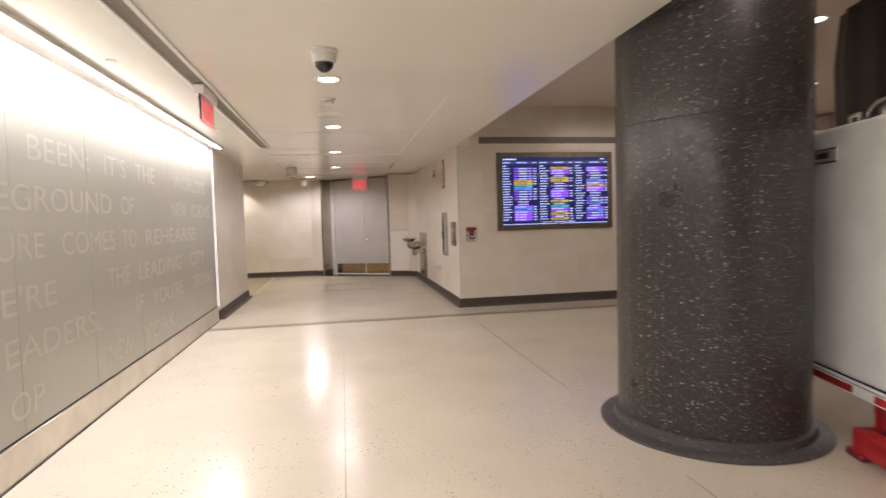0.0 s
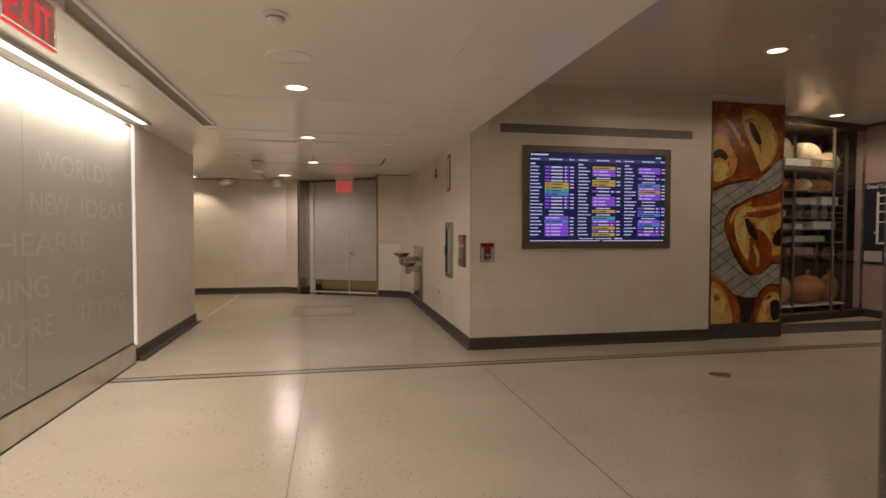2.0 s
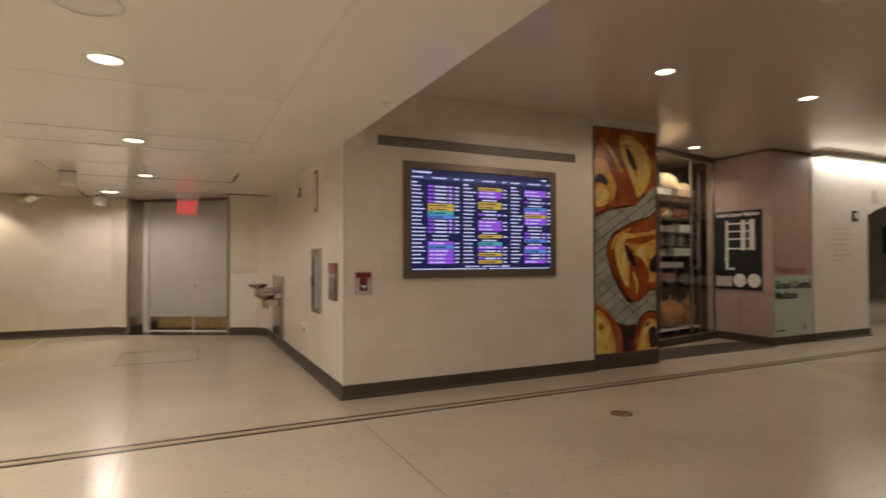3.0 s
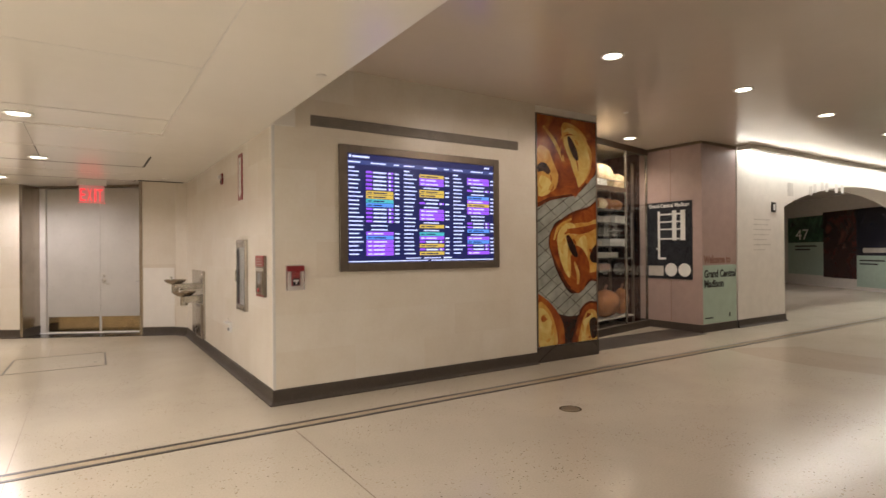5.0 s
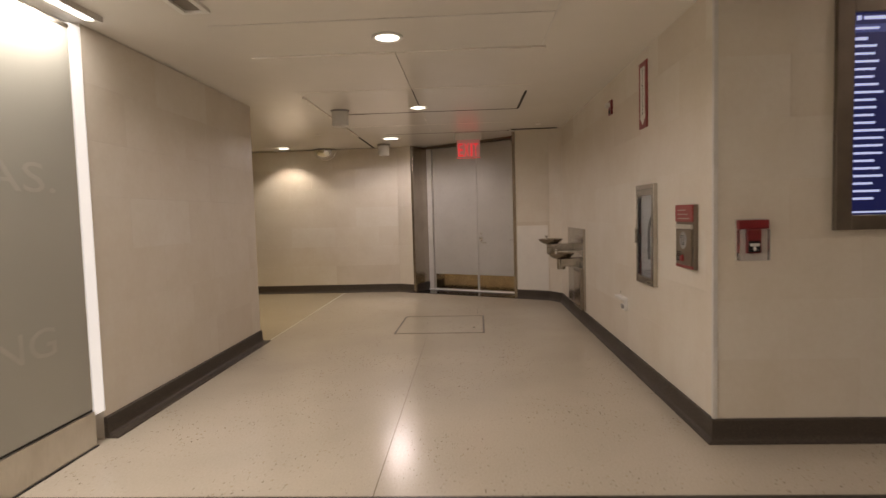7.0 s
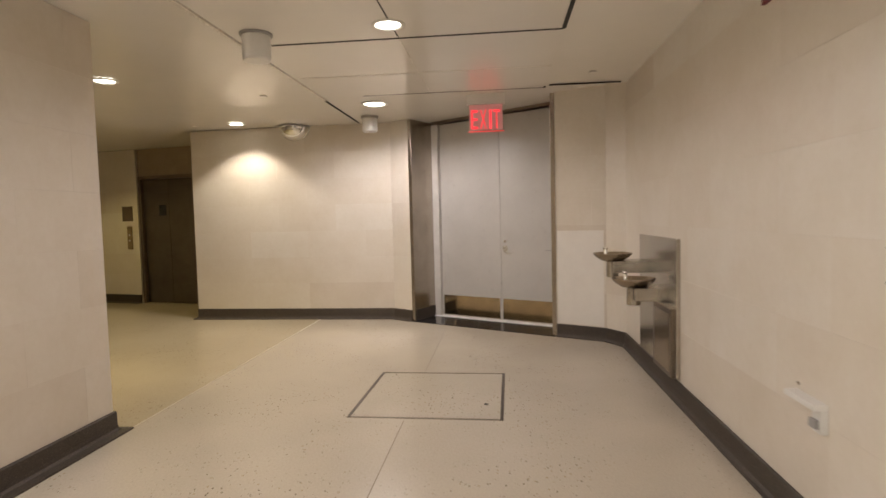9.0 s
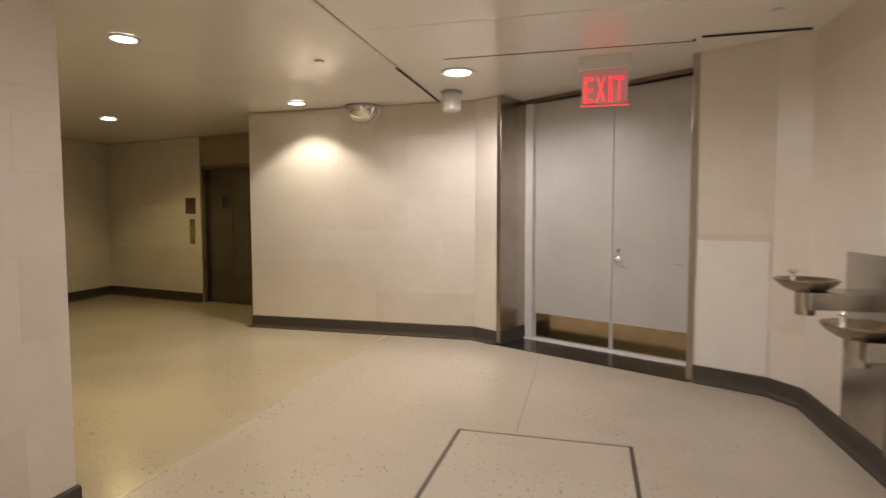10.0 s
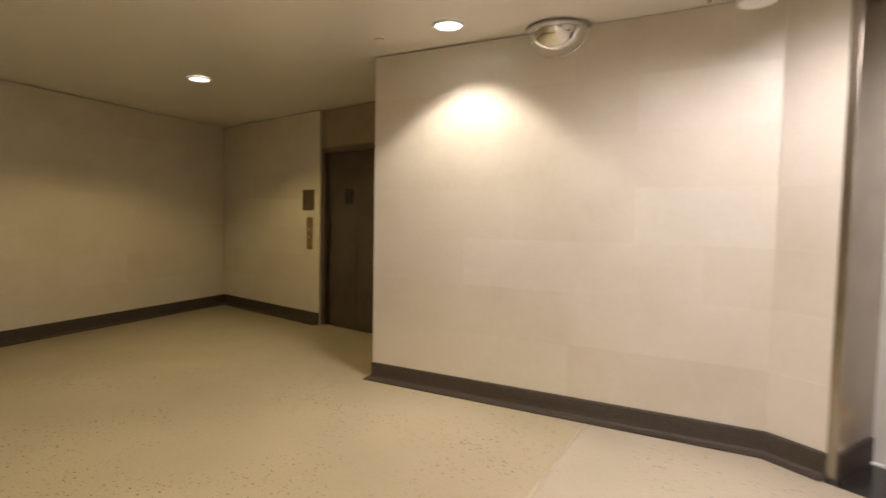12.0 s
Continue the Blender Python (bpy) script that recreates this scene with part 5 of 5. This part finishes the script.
shop_front()
# Near-black colour puts the shop's unlit depth into its back and end walls.
wall("wall_shop_back", (SH0.x - 0.3, SH0.y + 1.5), (SH1.x + 0.4, SH1.y + 1.5), HALL, "plain wall inside the shop, coloured near-black for its dim depth", slabs=False, material=DEEP)
wall("wall_shop_side", (6.27, 8.6), (6.27, 10.7), HALL, "plain wall inside the shop", slabs=False, material=WPAINT)
wall("wall_shop_end", (9.5, 11.4), (9.5, 9.85), HALL, "plain wall inside the shop, coloured near-black for its dim depth", slabs=False, material=DEEP)


def lumpy(rx, ry, rz, seed, amp=0.12):
    bm = bmesh.new()
    bmesh.ops.create_icosphere(bm, subdivisions=3, radius=1)
    off = Vector((seed * 3.1, seed * 1.7, seed))
    for v in bm.verts:
        k = 1 + amp * noise.noise(v.co * 1.6 + off)
        v.co = Vector((v.co.x * rx * k, v.co.y * ry * k, v.co.z * rz * k))
        v.co.y = max(v.co.y, -ry * 0.82)
    return bm


def shop_shelves():
    t = thing("bakery_shelf", "tall dark bakery rack with many shelves behind glass", "shelf", at=SM)
    for z in (0.20, 1.10, 1.33, 1.55, 1.77, 1.99, 2.24, 2.58):
        part("shelf_board", box(0.10, z, -0.75, SLEN - 0.12, z + 0.025, -0.22, 0.003), STEEL if z > 0.5 else WPAINT, t)
    for s in (0.10, 1.55, SLEN - 0.16):
        for d in (-0.75, -0.26):
            part("upright", box(s, 0.0, d, s + 0.04, 3.2, d + 0.04), DARKSTEEL, t)
    # Near-black sheet: the shade behind the goods, put in as colour.
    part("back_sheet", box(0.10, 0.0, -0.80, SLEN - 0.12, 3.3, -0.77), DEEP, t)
    part("rail", box(0.45, 2.80, -0.24, SLEN - 0.2, 2.815, -0.225), DARKSTEEL, t)
    n = 0
    rng = random.Random(9)
    for s, rx, ry in ((0.62, 0.22, 0.20), (1.35, 0.42, 0.36), (2.15, 0.38, 0.30), (2.75, 0.24, 0.22)):
        b = thing("large_loaf", "large round pale loaf on the top shelf", "bread", "top shelf loaves", SM @ Matrix.Translation((s, 2.605 + ry * 0.82, -0.48)))
        part("crust", lumpy(rx, ry, 0.22, n + 1), LOAF, b, smooth=True)
        n += 1
    for i in range(9):
        s = 0.35 + i * 0.29
        b = thing("bread_roll", "baked golden bread roll on a shelf", "bread", "shelf rolls", SM @ Matrix.Translation((s, 2.265 + 0.105, -0.46)))
        part("crust", lumpy(0.13, 0.128, 0.16, n + 1), PUMPKIN if i % 3 else LOAF, b, smooth=True)
        n += 1
    for s, z, w, h, m in ((0.5, 2.015, 0.9, 0.18, PAPER), (1.75, 2.015, 0.5, 0.12, GREYPRINT), (2.4, 2.015, 0.45, 0.15, PAPER), (0.45, 1.795, 1.0, 0.12, GREYPRINT), (1.8, 1.795, 0.8, 0.13, STEEL), (0.5, 1.575, 0.7, 0.13, LOAF),
                          (1.4, 1.575, 0.5, 0.10, GREYPRINT), (2.2, 1.575, 0.6, 0.14, PAPER), (0.4, 1.355, 0.9, 0.12, STEEL), (1.6, 1.355, 0.9, 0.1, GREYPRINT), (0.5, 1.125, 0.6, 0.13, BROWNPRINT), (1.5, 1.125, 0.7, 0.12, BROWNPRINT), (1.3, 2.68, 0.62, 0.12, PAPER)):
        front = -0.21 if z > 2.6 else -0.30
        b = thing("bakery_tray", "shallow tray or box of baked goods on a shelf", "tray", "shelf trays", SM @ Matrix.Translation((s, z, front)))
        if z > 2.6:
            part("price_card", box(0, 0, 0.0, w, h, 0.008), m, b)
        else:
            part("tray", box(0, 0, -0.38, w, h, 0, 0.008), m, b)
    for s, rx in ((1.45, 0.30), (2.2, 0.40), (2.82, 0.22)):
        b = thing("pumpkin", "large ribbed orange pumpkin on the window floor", "pumpkin", "window pumpkins", SM @ Matrix.Translation((s, 0.225 + 0.26, -0.42)))
        bm = bmesh.new()
        bmesh.ops.create_uvsphere(bm, u_segments=40, v_segments=20, radius=1)
        for v in bm.verts:
            a = math.atan2(v.co.y, v.co.x)
            k = 1 - 0.07 * abs(math.sin(a * 5))
            v.co = Vector((v.co.x * rx * k, v.co.z * 0.26, -v.co.y * rx * 0.62 * k))
        part("rind", bm, PUMPKIN, b, smooth=True)
        part("stalk", tube([(0, 0.22, 0), (0.01, 0.30, 0.01), (0.04, 0.34, 0.02)], 0.025, 8), BROWNPRINT, b)


shop_shelves()
inlay("floor_shop_step", 6.31, 8.52, 9.31, 9.25, GRANITE, "dark granite floor strip before the shop front", 0.004)
# Unseen spots without fittings, added to brighten the shelves.
for s in (0.9, 2.2):
    p = SM @ Vector((s, 3.38, -0.16))
    shop = spot(p.x, p.y, p.z, 66, WARM, 150, 0.8)

# ---------------------------------------------------------------- hall: pink kiosk wall
PX, PY = 9.33, 8.63


def pink_wall():
    ob = structure(part("wall_pink", prism([(PX, PY), (PX + 1.12, PY), (PX + 1.12, 9.95), (PX, 9.95)], 0.13, 3.40), PINK), "dusty pink panelled kiosk wall", "wall")
    part("plinth", box(PX - 0.01, PY - 0.01, 0, PX + 1.13, 9.95, 0.14, 0.004), GRANITE, ob)
    part("top_trim", box(PX - 0.01, PY - 0.01, 3.40, PX + 1.13, 9.95, HALL, 0.003), DARKSTEEL, ob)
    part("panel_joint", box(PX - 0.002, 9.25, 0.14, PX + 0.003, 9.256, 3.4), BROWNPRINT, ob)
    m = thing("station_map", "black framed station map poster with white lines", "poster", at=on_wall(PX, 9.76, 0.95, 0, -1))
    part("board", box(0, 0, 0, 0.95, 1.45, 0.02, 0.003), POSTER, m)
    title = squeezed(words("Grand Central Madison", 0.07, 0.0005, bold=0.003), 0.86)
    part("title", moved(title, Matrix.Translation((0.045, 1.35, 0.021))), PAPER, m, "white title lettering")
    for x0, z0, x1, z1 in ((0.24, 0.38, 0.29, 1.28), (0.55, 0.72, 0.64, 1.28), (0.72, 0.72, 0.82, 1.28), (0.24, 1.20, 0.82, 1.23), (0.24, 1.06, 0.82, 1.085), (0.24, 0.92, 0.82, 0.945), (0.24, 0.74, 0.82, 0.765), (0.24, 0.36, 0.42, 0.40), (0.20, 0.55, 0.25, 0.58)):
        part("map_line", box(x0, z0, 0.020, x1, z1, 0.0215), PAPER, m)
    for cx in (0.52, 0.80):
        part("map_circle", moved(lathe([(0, 0.0015), (0.125, 0.0015), (0.125, 0)], 28), Matrix.Translation((cx, 0.17, 0.020))), PAPER, m)
    part("caption_band", box(0.03, 0.05, 0.020, 0.36, 0.24, 0.0212), GREYPRINT, m)
    w = thing("welcome_sign", "pale mint welcome panel on the pink wall", "sign", at=on_wall(PX + 0.02, PY, 0.15, 1, 0))
    part("panel", box(0, 0, 0, 1.08, 1.06, 0.008, 0.002), MINT, w)
    for text, z, m2, width in (("Welcome to", 1.10, BROWNPRINT, 0.86), ("Grand Central", 0.84, BLACKPRINT, 1.02), ("Madison", 0.66, BLACKPRINT, 0.62)):
        part("lettering", moved(squeezed(words(text, 0.13, 0.0006, bold=0.007), width), Matrix.Translation((0.03, z, 0.0092 if z < 1.05 else 0.002))), m2, w)
    part("text_bar", box(0.05, 0.09, 0.008, 0.30, 0.115, 0.009), BLACKPRINT, w)
    part("text_bar", box(0.82, 0.09, 0.008, 0.87, 0.17, 0.009), BLACKPRINT, w)


pink_wall()

# ---------------------------------------------------------------- hall: white arch wall
AX0, AX1, SPRING, RISE = 12.25, 20.6, 2.36, 0.62


PALEPRINT = plain("pale_grey_print", (0.60, 0.57, 0.53), 0.5)


def arch_wall():
    bm = bmesh.new()
    y0, y1, n = 8.62, 9.32, 40
    box(10.47, y0, 0, AX0, y1, HALL, bm=bm)
    box(AX1, y0, 0, 26, y1, HALL, bm=bm)
    mid, half = (AX0 + AX1) / 2, (AX1 - AX0) / 2
    xs = [AX0 + (AX1 - AX0) * i / n for i in range(n + 1)]
    zs = [SPRING + RISE * math.sqrt(max(0, 1 - ((x - mid) / half) ** 2)) ** 1.7 for x in xs]
    rows = [[bm.verts.new((x, y, z)) for x, z in zip(xs, zs)] for y in (y0, y1)]
    tops = [[bm.verts.new((x, y, HALL)) for x in xs] for y in (y0, y1)]
    for i in range(n):
        bm.faces.new((rows[0][i], rows[0][i + 1], tops[0][i + 1], tops[0][i]))
        bm.faces.new((rows[1][i], rows[1][i + 1], tops[1][i + 1], tops[1][i]))
        bm.faces.new((rows[0][i], rows[0][i + 1], rows[1][i + 1], rows[1][i]))
    structure(part("wall_arch", bm, WPAINT), "white wall with a wide shallow arch", "wall")
    base_run("baseboard_arch", [(10.47, 8.62), (AX0, 8.62), (AX0, 9.32)])
    base_run("baseboard_arch_far", [(AX1, 9.32), (AX1, 8.62), (26, 8.62)])
    w = thing("wall_lettering", "small grey lettering on the white wall", "sign", at=on_wall(11.05, 8.62, 1.45, 1, 0))
    for k, width in enumerate((0.62, 0.55, 0.66, 0.58, 0.50, 0.64, 0.42)):
        part("text_bar", box(0, 0.62 - k * 0.10, 0, width, 0.640 - k * 0.10, 0.003), PALEPRINT, w)
    w = thing("arch_lettering", "pale grey lettering over the arch", "sign", at=on_wall(12.40, 8.62, 2.55, 1, 0))
    for k, (x, h) in enumerate(((0.0, 0.28), (0.95, 0.2), (1.15, 0.2), (1.5, 0.2), (1.72, 0.2), (2.2, 0.2), (2.5, 0.2))):
        part("text_bar", box(x, 0.06 * min(k, 3) + 0.05, 0, x + (0.24 if k == 0 else 0.14), 0.06 * min(k, 3) + 0.05 + h, 0.003), PALEPRINT, w)
    s = thing("pictogram_sign", "small dark pictogram sign on the white wall", "sign", at=on_wall(11.72, 8.62, 2.24, 1, 0))
    part("plate", box(0, 0, 0, 0.18, 0.2, 0.015, 0.003), BLACKPLASTIC, s)
    part("pictogram", box(0.07, 0.04, 0.015, 0.15, 0.16, 0.016), PAPER, s)


arch_wall()


def hall_cove():
    t = thing("hall_cove_light", "bright linear cove light along the top of the white wall", "light fixture")
    part("lamp_tube", box(10.52, 8.43, HALL - 0.02, 25, 8.49, HALL - 0.012), COVE, t)
    part("channel", box(10.50, 8.37, HALL - 0.012, 25.1, 8.61, HALL + 0.001), WHITEPLASTIC, t)
    part("end_cap", box(10.49, 8.36, HALL - 0.075, 10.50, 8.61, HALL + 0.001), WHITEPLASTIC, t)
    part("lip", box(10.50, 8.36, HALL - 0.075, 25.1, 8.372, HALL + 0.001), WHITEPLASTIC, t)


hall_cove()
strip_lamp("hall_cove_area", (17.76, 8.46, HALL - 0.024), (17.76, 8.49, 0), 14.4, 0.06, 150, (1.0, 0.96, 0.90))

# passage behind the arch
FAR0, FAR1 = Vector((26, 15.5)), Vector((21.5, 9.0))
wall("wall_passage_far", (26, 15.5), (21.3, 8.7), HALL, "plain wall of the passage behind the arch", slabs=False)
wall("wall_passage_back", (10.3, 15.5), (26.1, 15.5), HALL, "plain wall of the passage behind the arch", slabs=False)
wall("wall_passage_side", (10.5, 9.32), (10.5, 15.5), HALL, "plain wall of the passage behind the arch", slabs=False)
FD = (FAR1 - FAR0).normalized()
GREENPIC = print_material("printed_green_scene", [(0.3, (0.01, 0.03, 0.02)), (0.6, (0.05, 0.14, 0.08)), (0.8, (0.20, 0.34, 0.26))], 1.6)
REDPIC = print_material("printed_dark_red_scene", [(0.3, (0.012, 0.006, 0.006)), (0.6, (0.06, 0.018, 0.014)), (0.8, (0.22, 0.07, 0.05))], 1.3)
DARKPIC = print_material("printed_night_scene", [(0.3, (0.004, 0.005, 0.01)), (0.7, (0.02, 0.022, 0.04))], 1.5)


def passage_posters():
    def at(s, z):
        p = FAR0 + FD * s
        return on_wall(p.x, p.y, z, FD.x, FD.y)
    a = thing("passage_poster", "wall poster with a green picture and a pale text block", "poster", "passage posters", at(1.0, 0.12))
    part("picture", box(0, 1.6, 0, 2.3, 2.65, 0.02), GREENPIC, a)
    part("text_block", box(0, 0.3, 0, 2.3, 1.6, 0.02), MINT, a, "pale mint text block")
    part("number", moved(squeezed(words("47", 0.42, 0.001), 0.85), Matrix.Translation((0.55, 1.72, 0.022))), PAPER, a, "white number 47")
    for k in range(2):
        part("text_bar", box(0.5, 1.42 - k * 0.14, 0.02, 1.9 - k * 0.4, 1.48 - k * 0.14, 0.022), BLACKPRINT, a)
    b = thing("passage_poster", "wall poster with a dark red picture", "poster", "passage posters", at(3.3, 0.12))
    part("picture", box(0, 0.25, 0, 1.8, 2.75, 0.02), REDPIC, b)
    c = thing("passage_poster", "wall poster with a night picture and a pale text block", "poster", "passage posters", at(5.1, 0.12))
    part("picture", box(0, 1.1, 0, 2.2, 2.75, 0.02), DARKPIC, c)
    part("text_block", box(0, 0, 0, 2.2, 1.1, 0.02), MINT, c, "pale mint text block")
    part("heading_bar", box(0.3, 1.2, 0.02, 1.7, 1.36, 0.022), GREYPRINT, c)
    for k in range(2):
        part("text_bar", box(0.15, 0.9 - k * 0.12, 0.02, 1.3 - k * 0.3, 0.95 - k * 0.12, 0.022), BLACKPRINT, c)


passage_posters()
# Two lamps with fittings hidden above the arch, added to light posters and floor.
spot(16.5, 11.6, HALL - 0.02, 200, WHITE, 150)
spot(20.0, 11.0, HALL - 0.02, 230, WHITE, 150)
for x, y in ((16.5, 11.6), (20.0, 11.0)):
    tagged(copy_thing(first, pose(x, y, HALL)), group="passage downlights")

# ---------------------------------------------------------------- hall: floor drain and cart


def drain():
    t = thing("floor_drain", "round worn brass drain cover in the terrazzo floor", "drain", at=pose(3.93, 6.62, 0))
    part("cover", lathe([(0, 0.004), (0.085, 0.004), (0.09, 0.0), (0.09, -0.01)], 32), BRASSLINE, t, smooth=True)
    part("rim", lathe([(0.09, -0.01), (0.09, 0.003), (0.105, 0.003), (0.107, -0.01)], 32), BRASS, t)


drain()


def service_cart():
    """A tall aluminium box cart on a red chassis beside the column."""
    d = Vector((-0.17, -0.64)).normalized()
    t = thing("service_cart", "tall aluminium box cart on a red wheeled chassis", "cart", at=on_wall(2.895, 2.42, 0, d.x, d.y))
    L, Wd = 1.9, 1.1
    part("body", box(0, 0.44, -Wd, L, 2.06, 0, 0.03, segments=3), ALU, t, "brushed aluminium box body")
    part("corner_post", box(-0.004, 0.44, -0.05, 0.03, 2.065, 0.004, 0.004), ALU, t)
    part("lower_rail", box(-0.01, 0.35, -Wd, L, 0.44, 0.012, 0.006), ALU, t, "aluminium lower rail")
    for k in range(3):
        part("reflector_tape", box(0.01 + k * 0.66, 0.362, 0.012, 0.47 + k * 0.66, 0.408, 0.015), CART_RED, t, "red reflector tape")
    part("body_gasket", box(0.0, 0.444, 0.0, L, 0.454, 0.006), BLACKPLASTIC, t, "thin black gasket")
    part("rail_groove", box(0.0, 0.418, 0.012, L, 0.426, 0.0135), GREYPLASTIC, t)
    latch = part("latch", box(0.04, 1.825, 0.0, 0.29, 1.925, 0.012, 0.011, segments=3), CHROME, t, "chrome paddle latch")
    part("latch_dish", box(0.055, 1.838, 0.012, 0.275, 1.912, 0.014, 0.003), GREYPLASTIC, latch)
    part("latch_grip", box(0.075, 1.85, 0.014, 0.235, 1.90, 0.028, 0.010, segments=3), CHROME, latch)
    part("chassis", box(0.52, 0.24, -Wd + 0.10, L - 0.05, 0.35, -0.08, 0.01), CART_RED, t, "red steel chassis")
    for x in (0.78, L - 0.30):
        for z in (-0.06, -Wd + 0.06):
            guard = part("wheel_guard", box(x - 0.21, 0.04, z - 0.10, x + 0.21, 0.19, z + 0.14, 0.02), CART_RED, t, "red wheel guard")
            part("strut", box(x - 0.19, 0.18, z - 0.06, x - 0.11, 0.36, z + 0.02, 0.01), CART_RED, guard)
            part("strut", box(x + 0.11, 0.18, z - 0.06, x + 0.19, 0.36, z + 0.02, 0.01), CART_RED, guard)
            part("foot", box(x - 0.26, 0.0, z + 0.06, x - 0.10, 0.055, z + 0.15, 0.02), DARKRED, guard, "dark red foot")
            part("tyre", moved(lathe([(0.0, -0.045), (0.10, -0.045), (0.12, -0.03), (0.12, 0.03), (0.10, 0.045), (0.0, 0.045)], 28), Matrix.Translation((x, 0.12, z))), BLACKPLASTIC, guard, "black tyre", True)
            part("fork", box(x - 0.10, 0.03, z + 0.055, x + 0.16, 0.20, z + 0.105, 0.02), CART_RED, guard)
    cap = [(0.145 * math.cos(radians(a)), 0.135 * math.sin(radians(a))) for a in range(0, 91, 10)]
    part("roof_vent", moved(lathe([(0.17, -0.012), (0.17, 0)] + cap, 28), Matrix.Translation((0.50, 2.07, -0.2)) @ pose(0, 0, 0, -90)), CHROME, t, "domed chrome roof vent", True)
    part("roof_rail", tube([(0.24, 2.06, -0.10), (0.24, 2.12, -0.10), (0.33, 2.12, -0.10), (0.33, 2.06, -0.10)], 0.014), CHROME, t, smooth=True)
    u = thing("folded_parasol", "tall folded dark canvas parasol standing behind the cart", "parasol", at=pose(4.30, 3.16, 0))
    part("base", lathe([(0, 0), (0.26, 0), (0.26, 0.05), (0.2, 0.08), (0.05, 0.1), (0, 0.1)], 28), GREYPLASTIC, u)
    part("pole", lathe([(0, 0.1), (0.025, 0.1), (0.025, 3.35), (0, 3.35)], 14), DARKSTEEL, u)
    bm = lathe([(0.06, 1.2), (0.24, 1.6), (0.30, 2.2), (0.31, 2.8), (0.27, 3.25), (0.03, 3.40)], 40)
    for v in bm.verts:
        a = math.atan2(v.co.y, v.co.x)
        k = 1 + 0.10 * math.sin(8 * a + v.co.z)
        v.co.x, v.co.y = v.co.x * k, v.co.y * k
    part("canopy", bm, CANVAS, u, "dark folded canvas", True)


service_cart()
